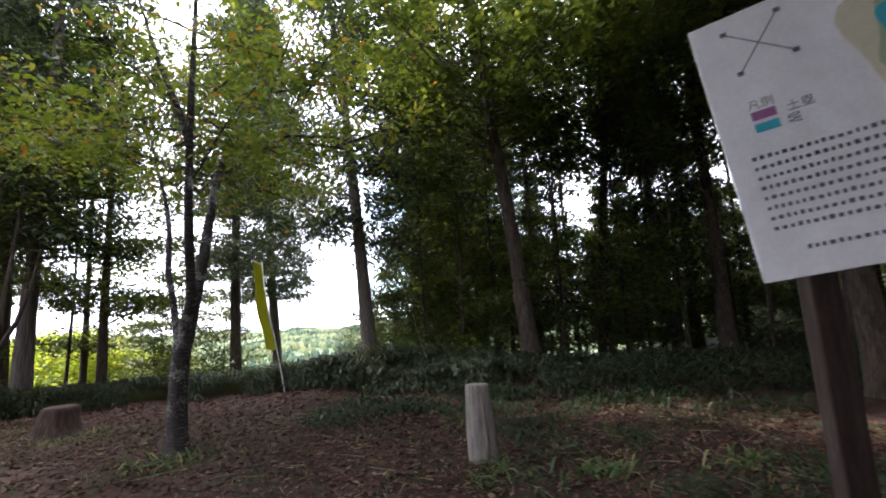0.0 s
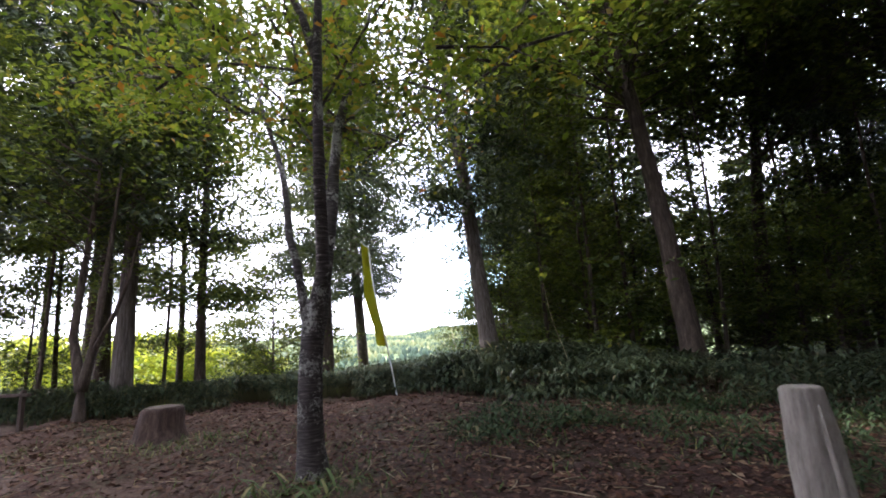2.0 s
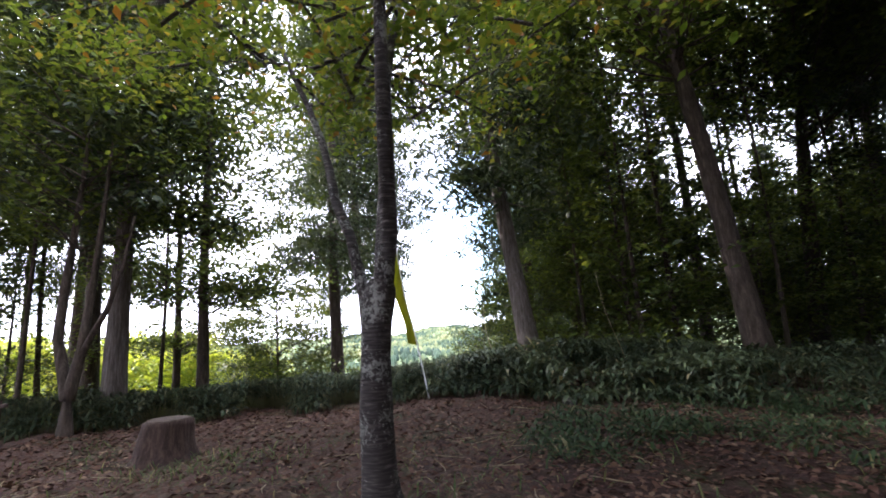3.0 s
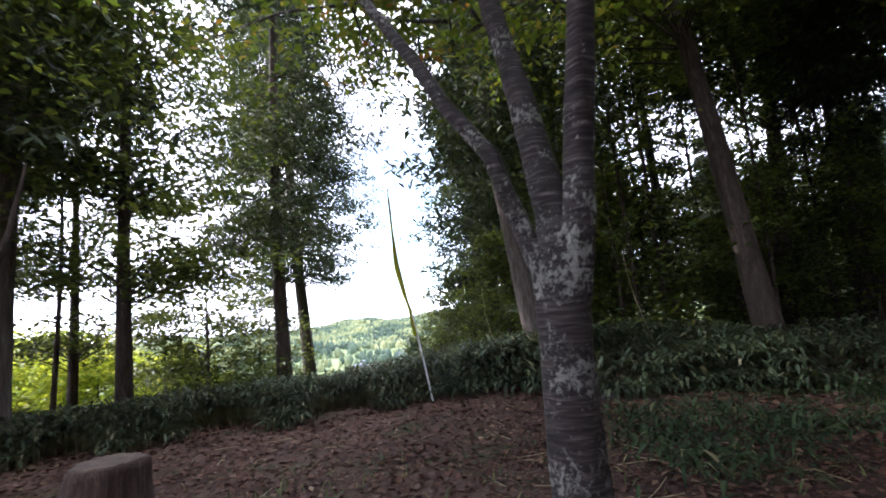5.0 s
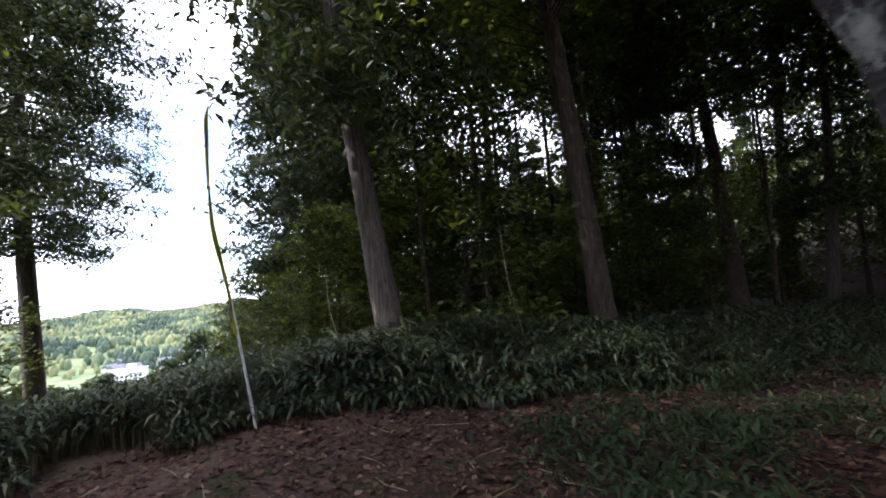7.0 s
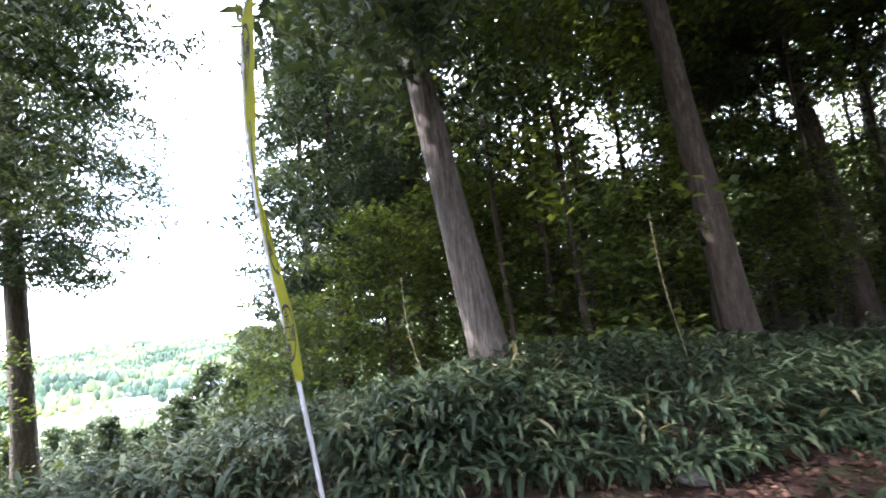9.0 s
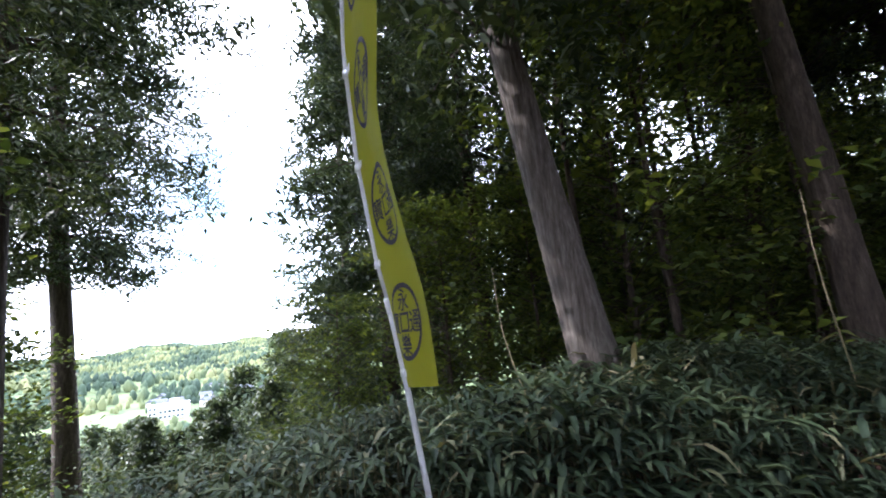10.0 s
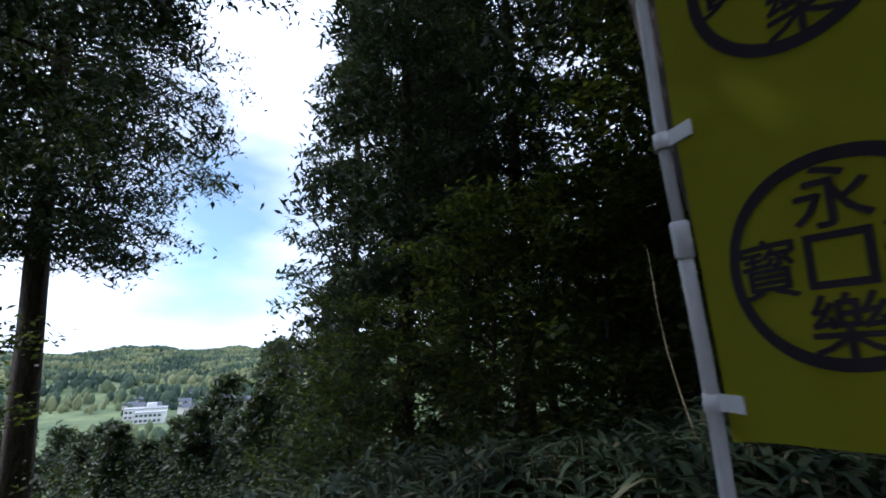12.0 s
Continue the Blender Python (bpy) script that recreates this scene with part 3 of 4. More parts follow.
WOOD = [
    (wall_conifer, 1.2, 22.0, 130, 0.9), (wall_conifer, -0.6, 25.5, 300, 1.05), (slope_cypress, 3.6, 27.0, 60, 1.0), (slope_cypress, -0.1, 16.8, 40, 0.8),
    (big_left, 0.9, 20.6, 70, 0.9), (big_left, 3.4, 16.5, 200, 0.9), (dark_tree, 5.0, 14.5, 160, 0.9), (bank_cedar, 7.4, 14.6, 90, 0.8),
    (wall_conifer, 6.6, 18.0, 20, 0.4), (dark_tree, 7.4, 12.0, 250, 0.95), (slope_cypress, 8.4, 15.2, 110, 0.9), (bank_cedar, 9.6, 11.0, 210, 0.8),
    (wall_conifer, 11.0, 17.5, 310, 0.38), (dark_tree, 12.5, 13.0, 60, 0.9), (dark_tree, 10.8, 8.4, 40, 0.9), (big_left, 13.0, 6.0, 100, 0.8),
    (wall_conifer, 4.8, 22.0, 220, 0.55), (wall_conifer, 9.5, 22.5, 35, 0.5), (wall_conifer, 14.5, 20.0, 10, 0.42), (wall_conifer, 16.0, 11.0, 170, 0.4),
    (wall_conifer, 16.0, 15.5, 75, 0.4), (wall_conifer, 16.0, 5.5, 260, 0.55), (wall_conifer, 14.5, 1.0, 140, 0.7),
    (slope_cypress, -12.8, 13.4, 20, 1.0), (tier_tree, -11.6, 15.0, 120, 1.0), (tier_tree, -13.4, 9.8, 200, 0.9), (big_left, -15.0, 10.8, 80, 1.0),
    (slope_cypress, -15.8, 16.0, 250, 0.9), (big_left, -13.5, 5.0, 140, 1.0), (slope_cypress, -16.5, 7.0, 310, 1.1), (dark_tree, -11.0, 1.5, 30, 0.9),
    # from here mostly unseen trees, added to keep sun and sky off the clearing
    (slope_cypress, -17.5, 13.5, 60, 1.0), (big_left, -12.0, -4.0, 0, 1.0), (added_shade_tree, -6.5, -5.0, 75, 1.0),
    (added_shade_tree, 4.6, 4.4, 140, 1.0), (added_shade_tree, 0.6, -3.4, 20, 1.2), (added_shade_tree, 7.6, -0.5, 100, 1.2), (added_shade_tree, -7.2, -1.6, 170, 1.0), (added_shade_tree, 3.3, 1.6, 80, 1.1), (added_shade_tree, 2.4, -2.6, 260, 1.1), (added_shade_tree, -2.6, -4.4, 60, 1.1), (added_shade_tree, 9.4, 2.8, 200, 1.1), (added_shade_tree, 11.5, 7.0, 20, 1.0),
    (wall_conifer, 10.5, -1.5, 10, 1.0), (wall_conifer, 6.5, -7.5, 130, 1.1), (wall_conifer, 1.5, -9.0, 250, 1.1), (wall_conifer, -4.5, -9.0, 40, 1.1), (wall_conifer, -9.5, -7.5, 90, 1.1),
    (slope_cypress, -17.0, 0.0, 100, 1.1), (big_left, -19.5, 4.0, 10, 1.2),
    (wall_conifer, -1.4, -8.2, 70, 1.0), (wall_conifer, 4.2, -7.6, 160, 1.0), (wall_conifer, 8.8, -5.0, 280, 1.0), (wall_conifer, 12.8, 1.8, 330, 0.8), (wall_conifer, -12.4, -6.0, 190, 1.0), (wall_conifer, -7.2, -8.8, 20, 1.0), (wall_conifer, 12.6, -4.0, 110, 1.0),
]
for src, x, y, turn, size in WOOD:
    plant(src, x, y, turn, size)
for x, y, turn, size in ((-1.6, 15.4, 30, 0.72), (-2.9, 17.2, 160, 0.62), (3.4, 13.4, 90, 0.95), (5.8, 12.9, 200, 1.0), (8.4, 13.2, 20, 1.05), (10.8, 12.4, 140, 1.0), (13.2, 10.4, 250, 1.1), (14.2, 7.6, 60, 1.1), (13.8, 4.6, 330, 1.0), (1.8, 16.2, 70, 1.0), (4.4, 18.6, 190, 1.1), (6.8, 15.8, 280, 1.1), (9.6, 18.6, 40, 1.2), (12.4, 15.8, 120, 1.2), (7.6, 21.0, 10, 1.2), (2.4, 19.0, 230, 1.1), (-0.4, 14.6, 300, 0.7)):
    plant(under_tree, x, y, turn, size * (0.8 if x > 3 else 0.9))
for x, y, turn, size in ((13.0, 9.0, 10, 0.9), (15.2, 12.0, 80, 1.0), (16.4, 8.2, 160, 1.0), (14.2, 15.2, 230, 0.9), (17.4, 14.0, 300, 1.1), (12.2, 18.4, 40, 1.0), (9.2, 20.4, 120, 1.0), (15.4, 4.4, 200, 1.0), (18.4, 10.4, 280, 1.1), (6.2, 20.2, 20, 1.0), (3.4, 23.2, 100, 1.1), (11.4, 21.4, 180, 1.1), (19.4, 6.4, 260, 1.1), (8.2, 17.2, 330, 0.8), (5.2, 15.4, 60, 0.7), (10.2, 15.2, 140, 0.8)):
    plant(under_tree, x, y, turn, size)
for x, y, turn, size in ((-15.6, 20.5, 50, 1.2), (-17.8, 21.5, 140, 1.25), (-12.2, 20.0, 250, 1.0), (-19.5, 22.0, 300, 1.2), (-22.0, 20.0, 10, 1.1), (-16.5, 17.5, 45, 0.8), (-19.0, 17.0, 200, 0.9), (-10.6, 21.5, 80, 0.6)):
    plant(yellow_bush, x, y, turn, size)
for x, y, turn, size in ((-3.6, 46.5, 80, 1.12), (-9.5, 42.0, 190, 0.75), (-12.5, 47.0, 20, 0.85), (-1.0, 41.0, 250, 0.95), (-4.8, 38.0, 150, 0.6), (-8.0, 36.0, 40, 0.55), (-14.0, 40.0, 100, 0.8), (0.8, 34.0, 300, 0.9), (-11.0, 34.0, 210, 0.5), (-6.6, 31.0, 70, 0.42), (-2.6, 31.5, 10, 0.5), (-8.6, 31.5, 10, 0.44), (-4.4, 32.5, 100, 0.46), (-3.4, 36.0, 210, 0.62), (-6.0, 35.0, 300, 0.52), (-9.8, 37.5, 20, 0.6), (-1.6, 35.5, 60, 0.66), (-12.6, 26.5, 30, 0.42), (-9.4, 27.5, 120, 0.40), (-6.9, 26.0, 200, 0.36), (-5.0, 28.0, 310, 0.44), (-14.8, 30.0, 80, 0.5), (-12.0, 31.0, 260, 0.5), (-16.5, 35.0, 10, 0.6), (-7.4, 29.0, 170, 0.42), (-3.2, 27.0, 50, 0.46), (-17.5, 28.0, 340, 0.5)):
    plant(young_pine, x, y, turn, size * 1.2)


def scrub():
    """Knee-high to head-high mixed scrub on the slope below the hedge."""
    rng = np.random.RandomState(61)
    n = 520
    x, y = rng.uniform(-13, -0.5, n), 13.2 + 23 * rng.uniform(0, 1, n) ** 1.3
    h = (0.3 + 0.20 * (y - 12.2)) * rng.uniform(0.35, 1.25, n)
    per = 130
    cx, cy, hh = np.repeat(x, per), np.repeat(y, per), np.repeat(h, per)
    m = n * per
    a, r = rng.uniform(0, 6.283, m), np.sqrt(rng.uniform(0, 1, m))
    px, py = cx + np.cos(a) * r * hh * 0.9, cy + np.sin(a) * r * hh * 0.9
    pz = ground_height(px, py) + hh * (1 - 0.75 * r * r) * rng.uniform(0.25, 1.05, m)
    d = np.stack([np.cos(a), np.sin(a), rng.normal(0.1, 0.4, m)], 1)
    nrm = np.stack([rng.normal(0, 0.5, m), rng.normal(0, 0.5, m), np.ones(m)], 1)
    L = rng.uniform(0.07, 0.15, m) * (0.7 + 0.02 * (py - 12))
    v, f = leaf_arrays(np.stack([px, py, pz], 1), d, nrm, L, L * 0.6)
    tagged(raw("slope_scrub", v, f, [LEAF_SCRUB]), "mixed green scrub on the slope below the hedge", "scrub", kind="stuff")


scrub()


# ---- the forked cherry tree ----
CH = Vector((-3.36, 5.94, 0.0))


def cherry_tree():
    t = thing("cherry_tree", (CH.x, CH.y, -0.02), "forked cherry tree with ringed, lichen-patched grey bark", "tree")
    bm = bmesh.new()
    tube(bm, [(-0.01, 0, -0.08), (-0.02, 0, 0.06), (-0.035, -0.01, 0.3), (-0.035, -0.02, 0.7), (-0.025, -0.02, 1.1), (-0.01, -0.01, 1.35), (0.01, 0.0, 1.5), (0.03, 0.0, 1.6), (0.04, 0.0, 1.68)], [0.20, 0.15, 0.122, 0.112, 0.106, 0.112, 0.124, 0.11, 0.05], 28, 0.20, 0.02, 3)
    part("trunk", bm, BARK_CHERRY, t)
    stems = [
        ([(0.02, -0.03, 1.32), (0.077, -0.10, 1.66), (0.12, -0.08, 1.96), (0.14, -0.16, 2.3), (0.16, -0.26, 2.7), (0.17, -0.32, 3.14), (0.2, -0.4, 4.2), (0.25, -0.45, 6.6)], [0.086, 0.072, 0.064, 0.060, 0.056, 0.052, 0.044, 0.02]),
        ([(-0.01, 0.03, 1.34), (0.03, 0.10, 1.70), (0.028, 0.23, 2.09), (0.012, 0.41, 2.58), (-0.026, 0.594, 3.13), (-0.05, 0.82, 3.8), (0.0, 1.4, 5.0), (0.1, 2.1, 6.6)], [0.092, 0.082, 0.075, 0.070, 0.064, 0.058, 0.046, 0.02]),
        ([(-0.07, 0.0, 1.42), (-0.12, 0.04, 1.60), (-0.19, 0.08, 1.84), (-0.235, 0.11, 2.03), (-0.402, 0.277, 2.36), (-0.529, 0.486, 2.737), (-0.685, 0.722, 3.136), (-0.91, 0.96, 3.64), (-1.17, 1.18, 4.14), (-1.5, 1.45, 4.9)], [0.054, 0.048, 0.043, 0.041, 0.040, 0.038, 0.036, 0.031, 0.026, 0.012]),
        ([(0.19, -0.37, 3.9), (0.05, -0.4, 4.4), (-0.25, -0.4, 5.1), (-0.5, -0.5, 6.0)], [0.042, 0.038, 0.03, 0.012]),
    ]
    for p, r in stems:
        bm = bmesh.new()
        q, s = [], []
        for i in range(len(p) - 1):
            for k in range(4):
                q.append(Vector(p[i]).lerp(Vector(p[i + 1]), k / 4))
                s.append(r[i] + (r[i + 1] - r[i]) * k / 4)
        q.append(Vector(p[-1]))
        s.append(r[-1])
        tube(bm, q, s, 18, 0.14, 0.012, len(p))
        part("stem", bm, BARK_CHERRY, t)
    rng = np.random.RandomState(21)
    cen = []
    bm = bmesh.new()
    for k in range(66):
        az, ln = rng.uniform(0, 6.28), rng.uniform(1.0, 2.6)
        z0 = rng.uniform(3.7, 6.2)
        a = np.array([rng.uniform(-0.8, 0.2), rng.uniform(0.5, 1.9), z0])
        if k % 2:
            a = np.array([rng.uniform(-2.6, -0.6) if k % 4 == 1 else rng.uniform(0.9, 2.6), rng.uniform(-0.4, 1.6), rng.uniform(3.7, 5.2)])
        b = a + np.array([math.cos(az) * ln, math.sin(az) * ln, rng.uniform(-0.3, 0.8)])
        tube(bm, [a, (a + b) / 2 + np.array([0, 0, 0.12]), b], [0.022, 0.014, 0.004], 5, cap=False)
        for s in np.linspace(0.25, 1.0, 9):
            cen.append(a + (b - a) * s + rng.normal(0, 0.16, 3))
    tagged(part("twigwork", bm, BARK_CHERRY, t), kind="stuff")
    v, f = clump_leaves(rng, np.array(cen), (0.22, 0.22, 0.12), 20, 0.10, flat=0.6, hang=0.35)
    raw("crown", v, f, [LEAF_CHERRY], t)


cherry_tree()


# ---- bamboo grass ----
def blade_arrays(base, az, length, width, rise, droop, segs=4):
    """Arching pointed blades with a pale rim: base points, headings, lengths, widths, first slope and droop."""
    n = len(base)
    h = np.stack([np.cos(az), np.sin(az), np.zeros(n)], 1)
    s = np.stack([-np.sin(az), np.cos(az), np.zeros(n)], 1)
    prof = [0.25, 0.85, 1.0, 0.72, 0.06] if segs == 4 else [0.5, 1.0, 0.75, 0.06]
    rows = []
    for k in range(segs + 1):
        u = k / segs
        c = base + h * (length * u * (1 - 0.22 * u * droop))[:, None]
        c[:, 2] += length * (rise * u - droop * 0.75 * u * u)
        w = (width * prof[k] / 2)[:, None]
        lift = np.array([0, 0, 1.0]) * w * 0.45
        rows.append((c - s * w + lift, c, c + s * w + lift))
    v = np.stack([p for r in rows for p in r], 1)
    m = 3 * (segs + 1)
    f = []
    for k in range(segs):
        a = 3 * k
        f += [(a, a + 1, a + 4, a + 3), (a + 1, a + 2, a + 5, a + 4)]
    f = np.array(f)
    return v.reshape(-1, 3), (f[None] + (np.arange(n) * m)[:, None, None]).reshape(-1, 4)


HEDGE = [(-13.0, 8.9), (-9.6, 9.4), (-7.7, 9.9), (-5.9, 10.3), (-4.8, 10.7), (-3.7, 11.05), (-3.0, 10.75), (-2.4, 10.4), (-1.4, 10.08), (0.0, 9.65), (1.2, 9.2), (3.0, 8.6), (6.0, 7.9), (9.0, 7.6)]


def hedge_front(x):
    return np.interp(x, [p[0] for p in HEDGE], [p[1] for p in HEDGE])


def sasa(name, count, xr, depth, tall, label, seed, length=0.21, bias=1.0):
    """A thicket: each plant a stem with a fan of blades at its head."""
    rng = np.random.RandomState(seed)
    x = rng.uniform(*xr, count)
    y = hedge_front(x) + depth * rng.uniform(0, 1, count) ** bias
    clear = (np.abs(x + 5.0) > 0.5) | (y > 10.9)
    patchy = np.sin(x * 2.1 + seed) * np.sin(y * 2.6 + x) > -0.55
    x, y = x[clear & patchy], y[clear & patchy]
    count = len(x)
    edge = np.clip((y - hedge_front(x)) / 0.35, 0.35, 1)
    h = tall(x) * edge * rng.uniform(0.72, 1.1, count)
    z0 = ground_height(x, y)
    per = 6
    n = count * per
    X, Y, Z = (np.repeat(a, per) for a in (x, y, z0))
    Hh = np.repeat(h, per) * rng.uniform(0.55, 1.0, n)
    base = np.stack([X + rng.normal(0, 0.025, n), Y + rng.normal(0, 0.025, n), Z + Hh], 1)
    az = rng.uniform(0, 2 * math.pi, n)
    L = length * rng.uniform(0.65, 1.3, n)
    v, f = blade_arrays(base, az, L, L * rng.uniform(0.12, 0.19, n), rng.uniform(0.15, 0.9, n), rng.uniform(0.5, 1.25, n), segs=3)
    sv, sf = [], []
    top = np.stack([x + rng.normal(0, 0.03, count), y + rng.normal(0, 0.03, count), z0 + h * 0.96], 1)
    bot = np.stack([x, y, z0 - 0.03], 1)
    r = 0.004
    q = np.stack([bot + (r, 0, 0), bot + (-r, r, 0), bot + (-r, -r, 0), top + (r * 0.6, 0, 0), top + (-r * 0.6, r * 0.6, 0), top + (-r * 0.6, -r * 0.6, 0)], 1).reshape(-1, 3)
    sf = (np.array([(0, 1, 4, 3), (1, 2, 5, 4), (2, 0, 3, 5)])[None] + (np.arange(count) * 6)[:, None, None]).reshape(-1, 4)
    allv = np.concatenate([v, q])
    allf = np.concatenate([f, sf + len(v)])
    slots = np.concatenate([np.zeros(len(f)), np.ones(len(sf))])
    ob = raw(name, allv, allf, [SASA_LEAF, SASA_STEM], slots=slots)
    tagged(ob, label, "bamboo grass", kind="stuff")


sasa("bamboo_grass_hedge", 5400, (-13.0, -3.2), 2.1, lambda x: 0.50 + 0.12 * smooth(-6, -3.5, x), "low dense hedge of dark bamboo grass edging the clearing", 31, length=0.18)
sasa("bamboo_grass_bank", 3000, (-3.6, 1.0), 2.6, lambda x: 0.52 + 0 * x, "broad-leaved bamboo grass over the mound at the cedar's foot", 32, length=0.25)
sasa("bamboo_grass_verge", 2100, (1.0, 10.0), 3.0, lambda x: 0.40 + 0 * x, "bamboo grass in the shade before the wood", 33, length=0.24)


def tufts(name, spots, blades, length, label, material, seed, spread=0.14, category="grass", slope=(0.5, 1.6), bend=(0.5, 1.4), broad=(0.05, 0.1)):
    rng = np.random.RandomState(seed)
    n = len(spots) * blades
    c = np.repeat(np.array(spots), blades, 0) + rng.normal(0, spread, (n, 2))
    lift = 0.6 * length * rng.uniform(0, 1, n) if category != "grass" else 0.0
    base = np.stack([c[:, 0], c[:, 1], ground_height(c[:, 0], c[:, 1]) - 0.01 + lift], 1)
    L = length * rng.uniform(0.5, 1.3, n)
    v, f = blade_arrays(base, rng.uniform(0, 6.283, n), L, L * rng.uniform(*broad, n), rng.uniform(*slope, n), rng.uniform(*bend, n), segs=3)
    ob = raw(name, v, f, [material])
    tagged(ob, label, category, kind="stuff")


rng = np.random.RandomState(7)
patches = [(rng.uniform(-2.2, 5.0), rng.uniform(6.4, 9.8)) for _ in range(46)] + [(rng.normal(-1.9, 0.5), rng.normal(8.0, 0.4)) for _ in range(8)] + [(rng.uniform(0.4, 3.6), rng.uniform(3.4, 6.4)) for _ in range(12)]
tufts("bamboo_grass_sprigs", patches, 62, 0.20, "low dark clumps of bamboo grass among fallen leaves", SPRIG, 34, spread=0.22, category="bamboo grass", slope=(0.3, 1.2), bend=(0.8, 1.6), broad=(0.10, 0.17))
spots = [(rng.uniform(-8, 4), rng.uniform(1.5, 8.5)) for _ in range(320)] + [(rng.normal(-5.6, 0.5), rng.normal(7.4, 0.25)) for _ in range(40)] + [(rng.normal(-3.3, 0.35), rng.normal(5.75, 0.25)) for _ in range(30)]
tufts("grass_tufts", spots, 14, 0.12, "thin short grass on the forest floor", GRASS, 35)


DRY_LEAF = leaf_material("dry_bamboo_leaf", [(0.0, (0.16, 0.14, 0.08)), (1.0, (0.42, 0.38, 0.26))], rough=0.6, through_light=0.25)
dry = [(-2.25, 11.35), (-2.05, 11.3), (-1.9, 11.4), (-2.4, 11.5), (-1.7, 11.35), (-2.15, 11.5)]
tufts("dry_bamboo_grass", dry, 12, 0.42, "pale dry bamboo grass at the foot of the cedar", DRY_LEAF, 37, spread=0.12, category="bamboo grass", slope=(1.0, 1.9), bend=(0.8, 1.5), broad=(0.07, 0.11))
near_clumps = [(0.35, 4.5), (0.55, 4.7), (1.3, 4.45), (1.5, 4.65), (2.6, 4.3), (2.9, 4.6), (-3.1, 5.5), (-3.6, 5.6)]
tufts("grass_clumps", near_clumps, 34, 0.26, "fresh green broad-bladed grass clumps by the post", GRASS, 36, spread=0.13, slope=(0.5, 1.3), bend=(0.8, 1.6), broad=(0.09, 0.15))


def litter():
    rng = np.random.RandomState(41)
    n = 62000
    x, y = rng.uniform(-9.5, 5, n), rng.uniform(1.2, 11.2, n)
    c = np.stack([x, y, ground_height(x, y) + rng.uniform(0.004, 0.02, n)], 1)
    az = rng.uniform(0, 6.283, n)
    d = np.stack([np.cos(az), np.sin(az), rng.normal(0, 0.22, n)], 1)
    nrm = np.stack([rng.normal(0, 0.35, n), rng.normal(0, 0.35, n), np.ones(n)], 1)
    L = rng.uniform(0.03, 0.10, n)
    v, f = leaf_arrays(c, d, nrm, L, L * rng.uniform(0.4, 0.65, n))
    ob = raw("fallen_leaves", v, f, [DEAD_LEAF])
    tagged(ob, "red-brown fallen leaves strewn over the ground", "leaves", kind="stuff")


litter()


def fallen_twigs():
    rng = np.random.RandomState(43)
    bm = bmesh.new()
    for k in range(260):
        x, y, a, ln = rng.uniform(-8, 3.5), rng.uniform(2.5, 10.6), rng.uniform(0, 6.283), rng.uniform(0.10, 0.42)
        pts = []
        for u in (0.0, 0.5, 1.0):
            px, py = x + math.cos(a) * ln * u + 0.02 * math.sin(k + u * 4), y + math.sin(a) * ln * u
            pts.append((px, py, float(ground_height(px, py)) + 0.014 + 0.012 * u))
        tube(bm, pts, [0.005, 0.004, 0.002], 4, cap=False)
    ob = part("fallen_twigs", bm, BAMBOO)
    tagged(ob, "pale dry twigs scattered among fallen leaves", "twigs", kind="stuff")


fallen_twigs()


# ---- post, stump, rock and sticks ----
def split_post():
    z = float(ground_height(0.33, 5.04))
    t = thing("wooden_post", (0.33, 5.04, z - 0.05), "weathered grey split-log post standing in the ground", "post")
    bm = bmesh.new()
    rings = tube(bm, [(0.02, 0, 0), (0.015, 0, 0.12), (0.0, 0, 0.35), (-0.01, 0, 0.56), (-0.02, 0, 0.78), (-0.022, 0, 0.815), (-0.022, 0, 0.825)], [0.165, 0.158, 0.15, 0.138, 0.125, 0.122, 0.112], 20, 0.10, 0.03, 8)
    for v in bm.verts:
        v.co.y *= 0.8
        if v.co.x > 0.05:
            v.co.y += 0.03 * math.sin(v.co.x * 40)
    part("log", bm, WEATHERED, t)
    bm = bmesh.new()
    tube(bm, [(0.05, -0.125, 0.02), (0.045, -0.118, 0.3), (0.02, -0.108, 0.55), (0.01, -0.1, 0.72)], [0.02, 0.022, 0.018, 0.006], 8, 0.3, 0, 5)
    part("split_ridge", bm, WEATHERED, t)


def stump():
    x, y = -6.34, 7.75
    t = thing("tree_stump", (x, y, float(ground_height(x, y)) - 0.04), "old reddish-brown cut tree stump with flared roots", "stump")
    bm = bmesh.new()
    tube(bm, [(0, 0, -0.05), (0, 0, 0.05), (0, 0, 0.15), (0, 0, 0.3), (0.01, 0, 0.45), (0.01, 0, 0.50)], [0.46, 0.37, 0.31, 0.27, 0.245, 0.24], 36, 0.22, 0.05, 2)
    part("bark", bm, STUMP_WOOD, t)
    bm = bmesh.new()
    tube(bm, [(0.01, 0, 0.49), (0.01, 0, 0.515)], [0.225, 0.21], 36, 0.2, 0.04, 2)
    part("cut_top", bm, STUMP_TOP, t)


def rock():
    x, y = -1.45, 10.15
    bm = bmesh.new()
    bmesh.ops.create_icosphere(bm, subdivisions=3, radius=0.12)
    for v in bm.verts:
        v.co *= 1 + 0.45 * noise.noise(v.co * 9)
        v.co.z *= 0.6
    ob = part("pale_rock", bm, ROCK)
    ob.matrix_world = pose(x, y, float(ground_height(x, y)) + 0.04, 0, 0, 20)
    tagged(ob, "pale lumpy rock half hidden in bamboo grass", "rock")


